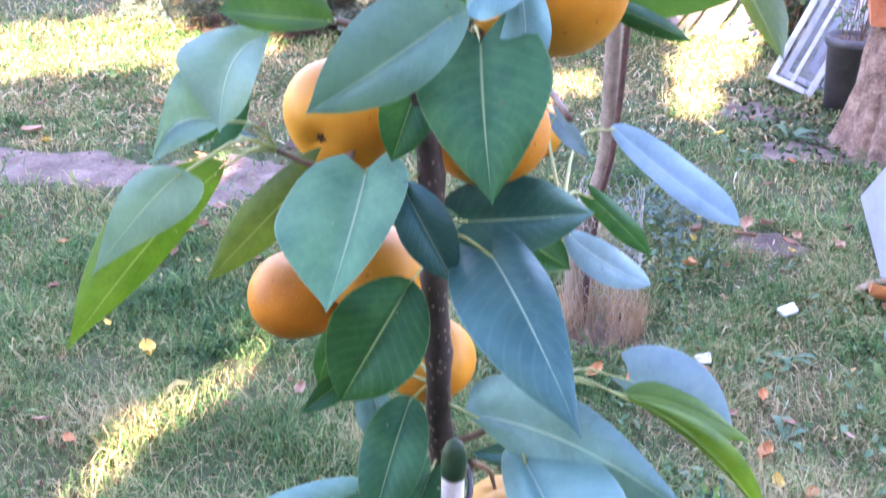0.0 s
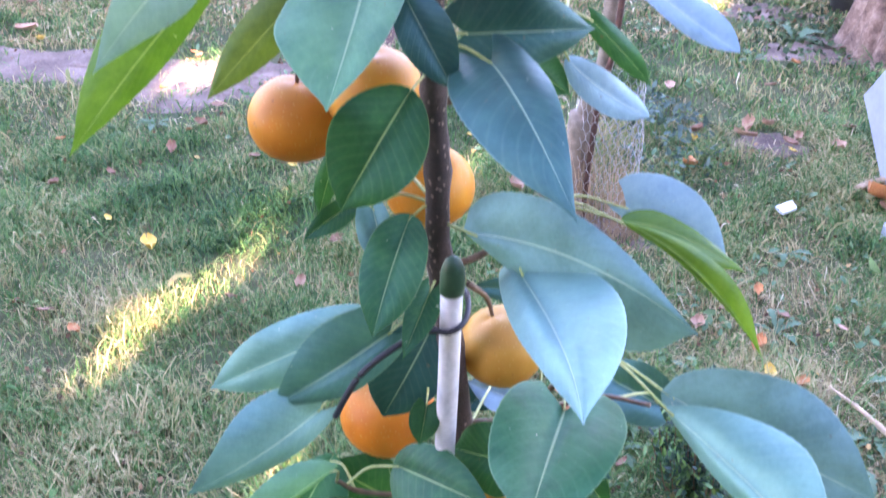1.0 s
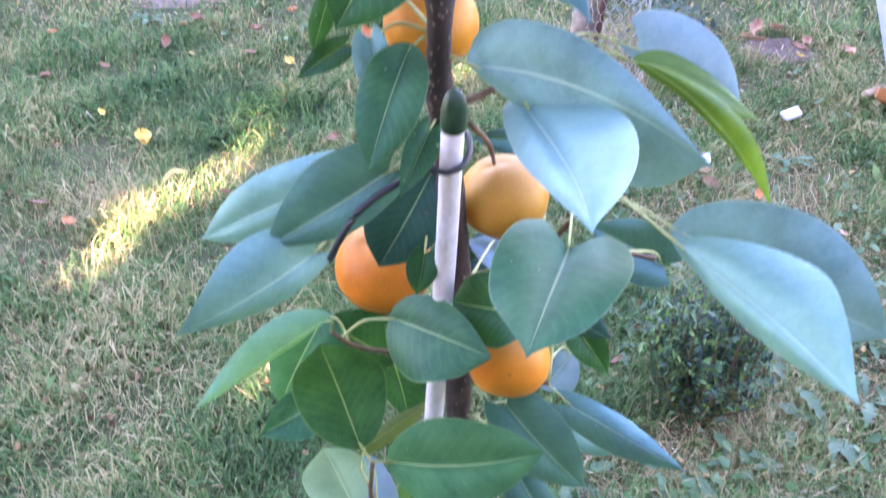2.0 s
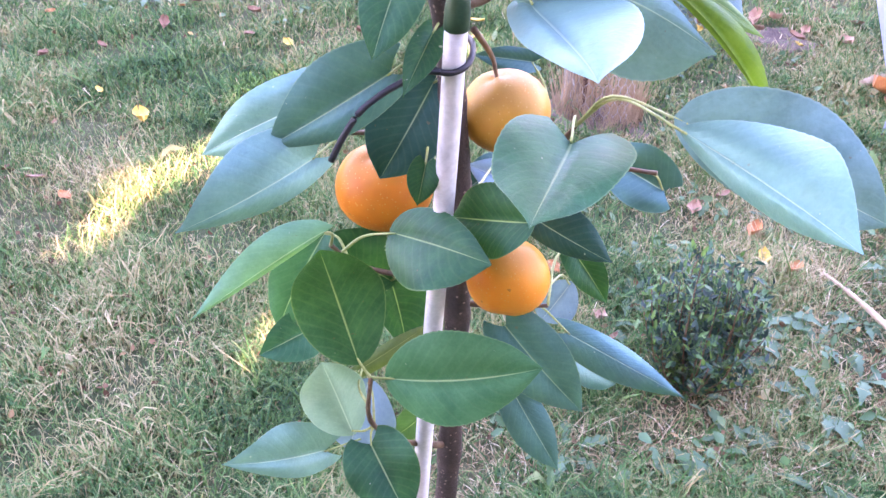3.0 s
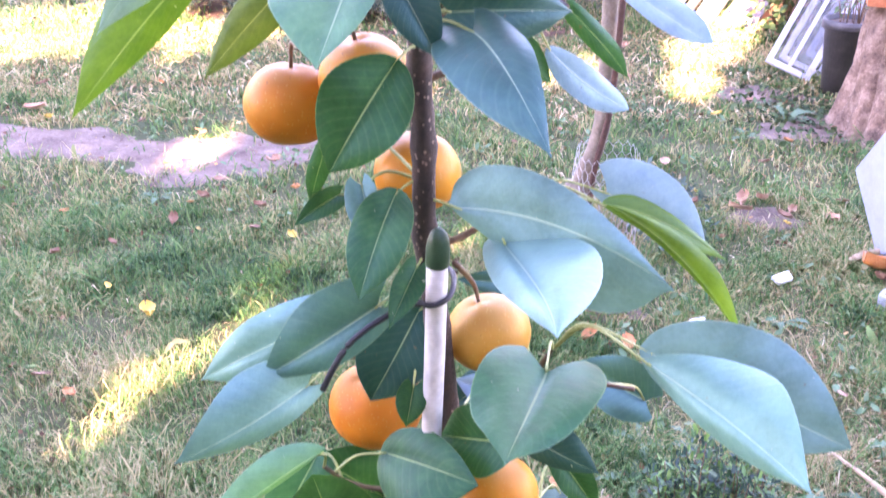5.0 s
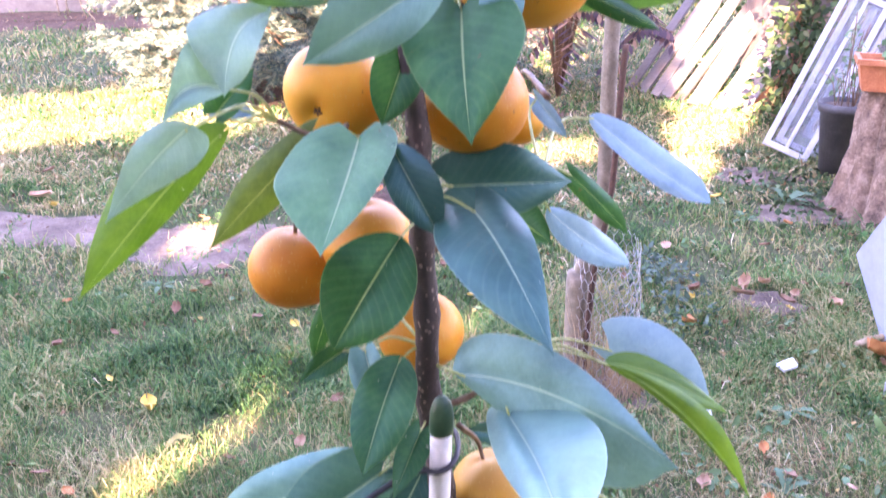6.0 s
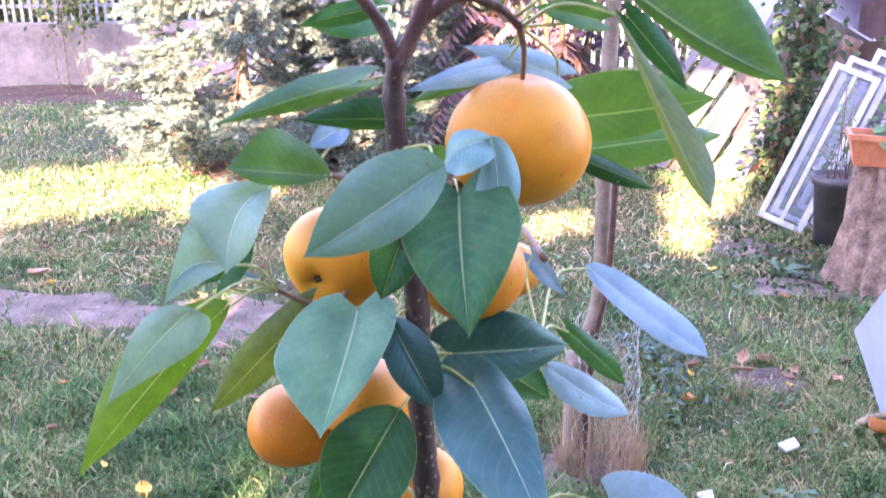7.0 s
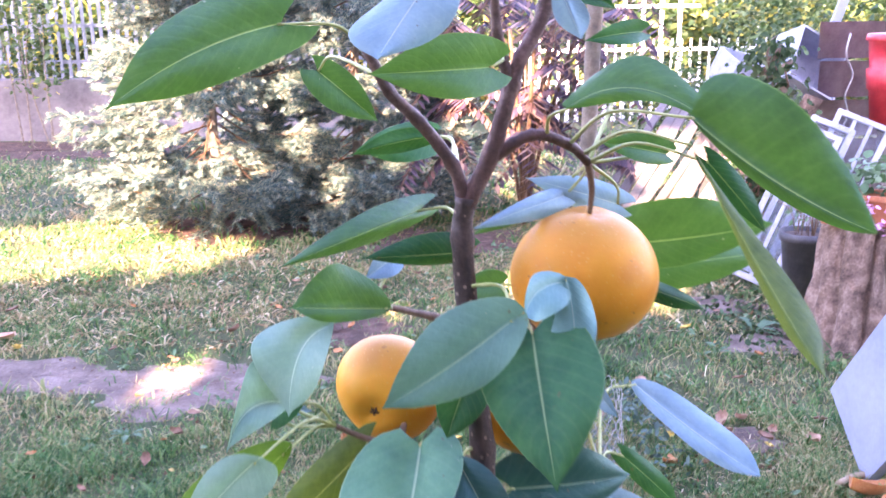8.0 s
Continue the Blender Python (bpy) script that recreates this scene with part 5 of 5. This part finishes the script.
    for r, z in ((0.13, 0.84), (0.16, 1.08), (0.175, 1.09), (0.19, 1.22), (0.17, 1.23), (0.19, 1.4), (0.21, 1.41), (0.2, 1.45)):
        rings.append([bm.verts.new((3.2 + r * math.cos(k * math.tau / n), 6.2 + r * math.sin(k * math.tau / n), z)) for k in range(n)])
    bm.faces.new(rings[0][::-1])
    bm.faces.new(rings[-1])
    for r0, r1 in zip(rings, rings[1:]):
        for k in range(n):
            bm.faces.new((r0[k], r0[(k + 1) % n], r1[(k + 1) % n], r1[k]))
    tagged(part("red_tub", bm, RED), "bright red ribbed plastic tub on a post", "tub")
    block("post", "squared wooden post under a tub", "post", (0.12, 0.12, 0.84), pose(3.2, 6.2, 0.42), BOARD, 0.008)


red_tub()

# ---------------------------------------------------------------- spruce and purple shrub


def spruce(at, tall, spread, seed, label):
    """Whorled limbs carrying bottle-brush shoots, with gaps between the sprays."""
    ob = empty("blue_spruce", label, "spruce", at)
    rnd, base, bm = random.Random(seed), Vector(at), bmesh.new()
    tube(bm, [base + Vector((0, 0, z)) for z in np.linspace(-0.05, tall, 12)], [0.05 * (1 - i / 12) + 0.006 for i in range(12)], 9, 0.05)
    part("trunk", bm, TAN, ob)
    bm, ts, te = bmesh.new(), [], []
    for k in range(78):
        t = (k + rnd.random()) / 78
        z = 0.16 + tall * 0.95 * t
        a = k * 2.4 + rnd.uniform(-0.4, 0.4)
        ln = spread * (1 - t) ** 0.7 * rnd.uniform(0.55, 1.2) + 0.1
        out = Vector((math.cos(a), math.sin(a), 0))
        side = Vector((-out.y, out.x, 0))
        p0 = base + Vector((0, 0, z))
        bend, sag = rnd.uniform(-0.25, 0.25), rnd.uniform(-0.3, 0.12)
        line = smooth_line((p0, p0 + out * ln * 0.5 + Vector((0, 0, (sag - 0.1) * ln)), p0 + out * ln + side * ln * bend + Vector((0, 0, 1.6 * sag * ln + 0.1 * rnd.random()))), 7)
        tube(bm, line, [0.008 * (1 - 0.055 * i) for i in range(len(line))], 4)
        for i, p in enumerate(line[4:]):
            f = (i + 4) / len(line)
            for s in (-1, 1):
                if rnd.random() < 0.2:
                    continue
                reach = (1.15 - f) * 0.42 * ln + 0.07
                q = p + (side * s * 0.85 + out * 0.5).normalized() * reach * rnd.uniform(0.7, 1.2) + Vector((0, 0, rnd.uniform(-0.17, 0.09)))
                ts.append(tuple(p)), te.append(tuple(q))
                for g in (0.5, 0.8):
                    m = p.lerp(q, g)
                    ts.append(tuple(m)), te.append(tuple(m + (out * 0.12 - side * s * 0.035 * rnd.uniform(-1, 1)) + Vector((0, 0, rnd.uniform(-0.05, 0.02)))))
        ts.append(tuple(line[-5])), te.append(tuple(line[-1] + out * 0.08))
    part("branch_work", bm, TWIG, ob)
    ts, te = np.array(ts), np.array(te)
    per = np.maximum(8, (np.linalg.norm(te - ts, axis=1) * 480).astype(int))
    s0, s1 = np.repeat(ts, per, 0), np.repeat(te, per, 0)
    f = np.concatenate([np.linspace(0.1, 1, q) for q in per])[:, None]
    c = s0 + (s1 - s0) * f
    d = (s1 - s0) / np.linalg.norm(s1 - s0, axis=1)[:, None]
    r = rng.normal(size=c.shape)
    r[:, 2] += 0.5
    r -= (r * d).sum(1)[:, None] * d
    r /= np.linalg.norm(r, axis=1)[:, None]
    ndl = (r * 0.8 + d * 0.75) * rng.uniform(0.03, 0.048, len(c))[:, None]
    w = np.cross(d, r) * 0.0042
    co = np.stack((c - w, c + w, c + ndl), 1).reshape(-1, 3)
    tagged(from_arrays("needles", co, [np.arange(len(co)).reshape(-1, 3)], NEEDLE, ob), kind="stuff")
    return ob


spruce((-1.55, 7.35, 0), 2.5, 0.98, 21, "bushy blue spruce with pale sunlit needled branches")
spruce((-0.45, 7.75, 0), 2.5, 1.05, 25, "dark blue spruce in shade with drooping needled branches")


def purple_shrub(at):
    ob = empty("feathery_shrub", "purple-red shrub with drooping feathery leaves", "shrub", at)
    rnd, base = random.Random(31), Vector(at)
    bm, cs, te = bmesh.new(), [], []
    for k in range(9):
        a = rnd.uniform(0, math.tau)
        tube(bm, smooth_line((base, base + Vector((0.15 * math.cos(a), 0.15 * math.sin(a), 0.7)), base + Vector((0.4 * math.cos(a), 0.4 * math.sin(a), 1.5))), 5), 0.016, 6)
    for k in range(95):
        a = rnd.uniform(0, math.tau)
        o = base + Vector((rnd.uniform(-0.7, 0.8), rnd.uniform(-0.3, 0.4), rnd.uniform(0.45, 1.7)))
        ln = rnd.uniform(0.35, 0.55)
        line = smooth_line((o, o + Vector((math.cos(a) * ln * 0.5, math.sin(a) * ln * 0.5, 0.05)), o + Vector((math.cos(a) * ln, math.sin(a) * ln, -0.25))), 8)
        tube(bm, line, 0.003, 4)
        side = Vector((-math.sin(a), math.cos(a), 0))
        for p in line[1:]:
            for s in (-1, 1):
                cs.append(p)
                te.append(p + side * s * 0.12 + Vector((0, 0, -0.07)))
    part("stem_work", bm, TWIG, ob)
    c, e = np.array([tuple(p) for p in cs]), np.array([tuple(p) for p in te])
    d = e - c
    w = np.cross(d, (0, 0, 1.0))
    w = w / np.linalg.norm(w, axis=1)[:, None] * 0.019
    co = np.stack((c, c + d * 0.5 + w, e, c + d * 0.5 - w), 1).reshape(-1, 3)
    from_arrays("foliage", co, [np.arange(len(co)).reshape(-1, 4)], PURPLE, ob)


purple_shrub((0.85, 7.1, 0))

# ---------------------------------------------------------------- the garden wall, fences and what lies behind
bm = bmesh.new()
box(bm, (9.0, 0.22, 0.86), pose(-4.4, 12.1, 0.35), 0.012)
tagged(part("wall_north", bm, CONCRETE, smooth=False), "stained old concrete garden wall under a picket fence", "wall", kind="structure")


def picket_fence(name, x0, x1, y, z0, z1, rails, gap, wide, mat, pointed, label):
    ob = empty(name, label, "fence", ((x0 + x1) / 2, y, z0))
    for z in rails:
        bm = bmesh.new()
        box(bm, (x1 - x0, 0.03, 0.045), pose((x0 + x1) / 2, y + 0.022, z), 0.004)
        part("rail", bm, mat, ob, smooth=False)
    bm = bmesh.new()
    box(bm, (wide, 0.018, z1 - z0), pose(0, 0, 0))
    if pointed:
        for v in bm.verts:
            if v.co.z > 0:
                v.co.x *= 0.25
    me = bpy.data.meshes.new("picket")
    bm.to_mesh(me)
    bm.free()
    me.materials.append(mat)
    for i in range(int((x1 - x0) / gap)):
        p = new("picket", me)
        p.parent = ob
        p.location = (x0 + (i + 0.5) * gap - (x0 + x1) / 2, -0.004, (z1 - z0) / 2)
    return ob


picket_fence("picket_fence", -8.8, -0.1, 12.1, 0.79, 1.75, (0.98, 1.42), 0.105, 0.04, FENCE, False, "grey-white picket fence on a concrete wall")
picket_fence("picket_fence", 1.2, 5.2, 13.0, 0.0, 1.12, (0.55, 0.98), 0.13, 0.06, WHITE, True, "low white picket fence with pointed tops")
picket_fence("fence", 2.9, 4.1, 13.4, 0.0, 2.1, (0.5, 1.55), 0.26, 0.05, WHITE, False, "tall white open gate of thin bars")


def shrubs(name, spots, mat, label, size):
    cs = []
    for x, y, z, r in spots:
        n = int(950 * r * (2.2 if size < 0.1 else 1))
        d = rng.normal(size=(n, 3))
        d *= (rng.random(n) ** 0.4 * r / np.linalg.norm(d, axis=1))[:, None]
        p = np.array((x, y, z)) + d * (1, 0.6, 1)
        cs.append(p[p[:, 2] > 0.02])
    return tagged(leaf_cloud(name, np.concatenate(cs), size, mat, None, rng, 0.2, 0.6), label, "bushes", kind="stuff")


far = [(x, 14.6 + 0.8 * math.sin(x * 1.7), 0.9 + 0.5 * math.sin(x * 2.3), 1.2) for x in np.arange(-11, 11, 0.95)] + [(x, 16.5, 2.2, 1.6) for x in np.arange(-12, 12, 1.4)]
shrubs("bushes", far, HEDGE, "mixed garden bushes beyond the fences", 0.17)
shrubs("bushes", [(3.4, 8.6, 1.0, 0.75), (4.2, 8.3, 1.2, 0.9), (2.5, 9.4, 0.7, 0.6), (5.0, 7.8, 1.2, 0.9), (3.6, 9.2, 1.7, 0.8)], HEDGE, "leafy bushes behind the stacked crates", 0.06)

# added tree screen, unseen behind the viewer: blocks the low sun save at gaps
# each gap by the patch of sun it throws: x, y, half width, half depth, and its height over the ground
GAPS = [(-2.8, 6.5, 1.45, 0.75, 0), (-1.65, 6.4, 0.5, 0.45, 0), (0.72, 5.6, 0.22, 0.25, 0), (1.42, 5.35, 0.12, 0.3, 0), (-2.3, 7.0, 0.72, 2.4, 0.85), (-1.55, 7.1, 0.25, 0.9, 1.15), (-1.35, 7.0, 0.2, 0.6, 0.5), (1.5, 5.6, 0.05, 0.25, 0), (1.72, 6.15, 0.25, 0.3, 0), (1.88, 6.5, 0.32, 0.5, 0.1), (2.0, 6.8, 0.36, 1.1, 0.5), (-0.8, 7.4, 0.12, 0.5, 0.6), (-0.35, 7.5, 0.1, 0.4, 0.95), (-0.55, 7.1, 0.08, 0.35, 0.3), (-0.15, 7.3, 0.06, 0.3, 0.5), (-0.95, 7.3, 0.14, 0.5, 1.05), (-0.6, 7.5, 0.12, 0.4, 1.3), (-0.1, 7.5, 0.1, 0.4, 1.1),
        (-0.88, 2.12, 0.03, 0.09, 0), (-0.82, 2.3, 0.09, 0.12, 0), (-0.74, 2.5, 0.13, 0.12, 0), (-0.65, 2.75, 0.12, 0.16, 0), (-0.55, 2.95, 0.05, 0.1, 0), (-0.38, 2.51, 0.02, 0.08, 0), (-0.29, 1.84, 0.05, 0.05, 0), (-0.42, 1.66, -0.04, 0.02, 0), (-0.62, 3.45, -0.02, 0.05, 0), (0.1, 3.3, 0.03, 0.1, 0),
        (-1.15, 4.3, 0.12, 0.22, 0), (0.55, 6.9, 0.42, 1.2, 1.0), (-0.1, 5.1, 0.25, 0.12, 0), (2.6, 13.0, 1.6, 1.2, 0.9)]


SCREEN_TREES = (-12.0, -9.4, -7.6, -3.05, 0.0, 2.6, 5.4, 8.2)


def screen_leaf_places():
    """Places of all the leaves of the added screen, less those that stand in the sun's way through a gap."""
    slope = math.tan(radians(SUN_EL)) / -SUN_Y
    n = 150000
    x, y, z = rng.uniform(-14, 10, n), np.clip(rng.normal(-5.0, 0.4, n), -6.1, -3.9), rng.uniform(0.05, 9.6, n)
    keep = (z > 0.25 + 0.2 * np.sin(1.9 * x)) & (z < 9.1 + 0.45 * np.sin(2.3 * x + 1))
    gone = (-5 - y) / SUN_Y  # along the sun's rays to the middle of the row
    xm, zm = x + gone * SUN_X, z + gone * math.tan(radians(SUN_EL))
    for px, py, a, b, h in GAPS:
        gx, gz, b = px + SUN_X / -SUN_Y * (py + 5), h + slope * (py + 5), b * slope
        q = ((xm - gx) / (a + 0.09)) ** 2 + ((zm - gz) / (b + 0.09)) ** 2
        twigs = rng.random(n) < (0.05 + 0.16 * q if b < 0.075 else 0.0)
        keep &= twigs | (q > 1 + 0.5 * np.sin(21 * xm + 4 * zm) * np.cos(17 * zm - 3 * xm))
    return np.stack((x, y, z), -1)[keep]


SCREEN_LEAVES = screen_leaf_places()
OWNER = np.argmin(np.abs(SCREEN_LEAVES[:, 0, None] - np.array(SCREEN_TREES)), 1)


def sun_screen_tree(x, seed, c):
    """A trunk with rising limbs under its broad crown, one piece of the unseen sun screen."""
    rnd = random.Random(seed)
    ob = empty("tree", "unseen tree added behind the lawn to screen off the sun", "tree", (x, -5.0, 0), "shade trees")
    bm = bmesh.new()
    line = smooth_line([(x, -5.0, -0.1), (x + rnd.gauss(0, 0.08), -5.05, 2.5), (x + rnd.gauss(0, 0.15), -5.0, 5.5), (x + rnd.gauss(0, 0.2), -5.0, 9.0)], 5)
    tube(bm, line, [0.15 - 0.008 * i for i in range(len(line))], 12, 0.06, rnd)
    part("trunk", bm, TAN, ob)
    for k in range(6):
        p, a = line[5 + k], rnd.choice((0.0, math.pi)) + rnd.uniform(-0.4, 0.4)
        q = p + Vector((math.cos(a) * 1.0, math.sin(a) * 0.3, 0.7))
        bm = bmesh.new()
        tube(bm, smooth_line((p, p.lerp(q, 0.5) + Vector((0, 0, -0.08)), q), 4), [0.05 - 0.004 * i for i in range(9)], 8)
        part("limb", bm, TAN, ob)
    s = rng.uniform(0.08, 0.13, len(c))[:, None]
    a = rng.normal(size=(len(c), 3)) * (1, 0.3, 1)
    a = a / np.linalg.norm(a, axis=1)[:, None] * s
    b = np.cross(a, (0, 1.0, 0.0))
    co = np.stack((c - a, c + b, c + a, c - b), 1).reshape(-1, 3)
    from_arrays("crown", co, [np.arange(len(co)).reshape(-1, 4)], SCREENLEAF, ob, "added foliage that blocks the sun outside the gaps")


for i, x in enumerate(SCREEN_TREES):
    sun_screen_tree(x, i, SCREEN_LEAVES[OWNER == i])

# ---------------------------------------------------------------- fallen leaves


def fallen(name, x, y, size, mat, rnd, label, category="leaf"):
    bm, n = bmesh.new(), 6
    grid = []
    curl, turn = rnd.uniform(0.6, 1.9), rnd.uniform(0, math.tau)
    for i in range(n + 1):
        u = i / n
        w = 0.72 * math.sin(math.pi * min(u * 0.94 + 0.03, 1)) ** 0.8 * rnd.uniform(0.7, 1.15)
        row = []
        for v in (-1, -0.5, 0, 0.5, 1):
            row.append(bm.verts.new((size * (u - 0.5), size * 0.5 * v * w, size * (0.16 * curl * v * v + 0.25 * curl * (u - 0.5) ** 2))))
        grid.append(row)
    for a, b in zip(grid, grid[1:]):
        for k in range(4):
            bm.faces.new((a[k], a[k + 1], b[k + 1], b[k]))
    ob = part(name, bm, mat)
    ob.matrix_world = pose(x, y, float(height_at(x, y)) + 0.042, rnd.uniform(-22, 22), rnd.uniform(-22, 22), math.degrees(turn))
    return tagged(ob, label, category, "fallen leaves")


TONES = ("brown", "tan", "yellow", "orange")
lr = random.Random(77)
KNOWN = [(-0.94, 2.57, 0.075, 2), (1.53, 2.9, 0.15, 3), (1.5, 2.83, 0.08, 0), (0.86, 1.98, 0.05, 2), (0.93, 1.93, 0.05, 3), (-1.05, 3.28, 0.06, 0), (1.22, 3.5, 0.08, 1), (1.3, 3.52, 0.07, 1), (1.18, 3.42, 0.09, 1), (1.34, 3.36, 0.06, 0),
         (-2.15, 4.7, 0.14, 1), (1.55, 2.8, 0.1, 3), (1.6, 2.72, 0.11, 0), (1.52, 3.32, 0.07, 1), (1.62, 3.5, 0.09, 0), (0.98, 3.9, 0.07, 1), (1.0, 3.45, 0.06, 0), (-0.3, 3.4, 0.07, 3), (0.25, 3.0, 0.08, 1), (-0.62, 3.6, 0.06, 3), (-1.4, 3.0, 0.05, 0), (1.66, 3.05, 0.07, 1), (1.5, 2.55, 0.08, 0), (0.72, 2.2, 0.05, 1)]
for x, y, s, k in KNOWN:
    fallen("fallen_leaf", x, y, s * 1.05, LITTER[k], lr, "dry curled " + TONES[k] + " leaf on the grass")
for _ in range(110):
    y = 1.6 + 5.0 * lr.random()
    x = (lr.random() - 0.42) * 2 * (0.48 * y + 0.3)
    k = lr.choice((0, 0, 0, 1, 1, 3, 3, 2))
    fallen("fallen_leaf", x, y, lr.uniform(0.03, 0.07), LITTER[k], lr, "dry curled " + TONES[k] + " leaf on the grass")


def bits():
    """Crumbs of dead leaves scattered between the blades."""
    n = 1500
    y = 1.3 + 5.5 * rng.random(n) ** 1.2
    x = (rng.random(n) - 0.5) * 2 * (0.5 * y + 0.4)
    c = np.stack((x, y, height_at(x, y) + rng.uniform(0.012, 0.04, n)), -1)
    return tagged(leaf_cloud("leaf_litter", c, 0.02, CRUMB, None, rng, 0.0, 0.7), "crumbs of brown dead leaves in the grass", "leaf litter", kind="stuff")


bits()


def ground_cover():
    """Dark low ivy round the stump and under the windows."""
    n = 800
    x, y = rng.normal(1.95, 0.26, n), rng.normal(4.75, 0.33, n)
    keep = (np.abs(x - 1.95) < 0.8) & (y > 4.0) & ~((x - 2.2) ** 2 + (y - 4.45) ** 2 < 0.06)
    x, y = x[keep], y[keep]
    c = np.stack((x, y, height_at(x, y) + rng.uniform(0.01, 0.04, len(x))), -1)
    return tagged(leaf_cloud("ground_cover", c, 0.034, VINE, None, rng, 0.0, 0.8), "sparse dark low weeds round the stump", "ground cover", kind="stuff")


ground_cover()


def dandelion(x, y, size, seed):
    """A rosette of long toothed leaves."""
    rnd = random.Random(seed)
    ob = empty("dandelion", "grey-green dandelion rosette in the lawn", "weed", (x, y, float(height_at(x, y))), "dandelions")
    for k in range(rnd.randint(5, 8)):
        a, ln = rnd.uniform(0, math.tau), size * rnd.uniform(0.45, 0.95)
        out, side = Vector((math.cos(a), math.sin(a), 0)), Vector((-math.sin(a), math.cos(a), 0))
        rise, bm, rows = rnd.uniform(0.5, 1.1), bmesh.new(), []
        for i in range(11):
            u = i / 10
            mid = Vector((x, y, float(height_at(x, y)) + 0.004)) + out * ln * u + Vector((0, 0, ln * rise * (u - 0.75 * u * u)))
            w = ln * (0.04 + 0.1 * math.sin(math.pi * min(1, u * 0.95 + 0.02)) * (1.45 if i % 2 else 0.5)) * (0.4 + 0.8 * u if u < 0.9 else 0.5)
            rows.append([bm.verts.new(mid + side * w * v + Vector((0, 0, 0.25 * w * abs(v)))) for v in (-1, 0, 1)])
        for p, q in zip(rows, rows[1:]):
            for v in (0, 1):
                bm.faces.new((p[v], p[v + 1], q[v + 1], q[v]))
        part("leaf", bm, ROSETTE, ob)


for i, (x, y, s) in enumerate(((0.84, 1.78, 0.15), (0.82, 1.9, 0.13), (0.42, 1.72, 0.11), (0.74, 1.36, 0.15), (0.63, 1.36, 0.13), (0.53, 2.0, 0.12), (0.68, 2.0, 0.13), (0.33, 1.57, 0.12), (-1.2, 3.6, 0.16), (1.1, 2.62, 0.12), (0.95, 2.2, 0.12), (1.05, 1.75, 0.12), (0.2, 2.3, 0.12), (1.75, 4.6, 0.2), (1.45, 4.3, 0.16), (0.98, 1.55, 0.16), (1.08, 1.42, 0.15), (0.86, 1.45, 0.17), (0.72, 1.62, 0.15), (0.92, 1.68, 0.15), (0.55, 1.22, 0.15), (0.78, 1.22, 0.16), (0.28, 1.32, 0.14), (0.6, 1.78, 0.15), (0.48, 1.84, 0.13), (1.2, 1.95, 0.14), (0.63, 1.72, 0.2), (0.74, 1.7, 0.18), (0.54, 1.76, 0.16))):
    dandelion(x, y, 0.82 * s, i)


def scrap(x, y, size, seed):
    """A flat broken chip with uneven edges."""
    bm, rnd = bmesh.new(), random.Random(seed)
    box(bm, (size, size * 0.8, 0.012), pose(0, 0, 0), 0.003)
    for v in bm.verts:
        v.co.x *= 1 + 0.25 * v.co.y / size + rnd.uniform(-0.04, 0.04)
        v.co.z += 0.2 * v.co.x
    ob = part("chip", bm, WHITE, smooth=False)
    ob.matrix_world = pose(x, y, float(height_at(x, y)) + 0.035, rnd.uniform(5, 20), rnd.uniform(-12, 12), rnd.uniform(-20, 20))
    return tagged(ob, "small white broken chip lying on the grass", "chip", "white chips")


scrap(1.18, 2.87, 0.056, 1)
scrap(0.815, 2.57, 0.045, 2)
open_crate((1.609, 2.673, 0.045), (0.3, 0.22, 0.06), (0, 0, 38), "small pale wooden tray lying in the grass")
bm = bmesh.new()
tube(bm, smooth_line([(1.46, 2.985, 0.035), (1.52, 3.02, 0.04), (1.6, 3.05, 0.036)], 5), 0.013, 8, 0.12, random.Random(4))
tagged(part("stick", bm, STRAW), "short pale stick lying beside a panel", "stick")


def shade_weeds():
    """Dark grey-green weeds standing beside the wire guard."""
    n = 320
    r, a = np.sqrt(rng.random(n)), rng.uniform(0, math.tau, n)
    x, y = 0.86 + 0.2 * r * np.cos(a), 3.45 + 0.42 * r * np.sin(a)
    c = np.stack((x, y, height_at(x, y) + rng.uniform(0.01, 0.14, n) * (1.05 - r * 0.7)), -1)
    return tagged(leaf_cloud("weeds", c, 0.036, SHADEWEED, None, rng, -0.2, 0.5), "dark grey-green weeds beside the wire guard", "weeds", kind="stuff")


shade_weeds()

# a dry stick lying in the grass
bm = bmesh.new()
tube(bm, smooth_line([(0.995, 1.914, 0.035), (1.047, 1.813, 0.035), (1.107, 1.657, 0.035)], 6), [0.003 + 0.0006 * i for i in range(13)], 8, 0.12, random.Random(9))
tagged(part("stick", bm, STRAW), "pale dry stick lying in the grass", "stick")


def slender_shrub(at, tall):
    """Thin bare stems before the wall, leafy only above the coping."""
    ob = empty("slender_shrub", "slender leggy shrub growing against the concrete wall", "shrub", at)
    rnd, bm, cs = random.Random(14), bmesh.new(), []
    for k in range(5):
        x, top = at[0] + rnd.uniform(-0.22, 0.22), tall * rnd.uniform(0.75, 1.0)
        line = smooth_line([(x, at[1], -0.03), (x + rnd.gauss(0, 0.05), at[1], top * 0.5), (x + rnd.gauss(0, 0.12), at[1] + rnd.gauss(0, 0.06), top)], 6)
        tube(bm, line, [0.013 - 0.0007 * i for i in range(len(line))], 6)
        for p in line[5:]:
            cs += [tuple(p + Vector((rnd.gauss(0, 0.13), rnd.gauss(0, 0.1), rnd.gauss(0, 0.1)))) for _ in range(14)]
    part("stem_work", bm, TAN, ob)
    leaf_cloud("foliage", cs, 0.09, HEDGE, ob, rng, 0.3, 0.55)


slender_shrub((-4.55, 11.6, 0.0), 2.1)
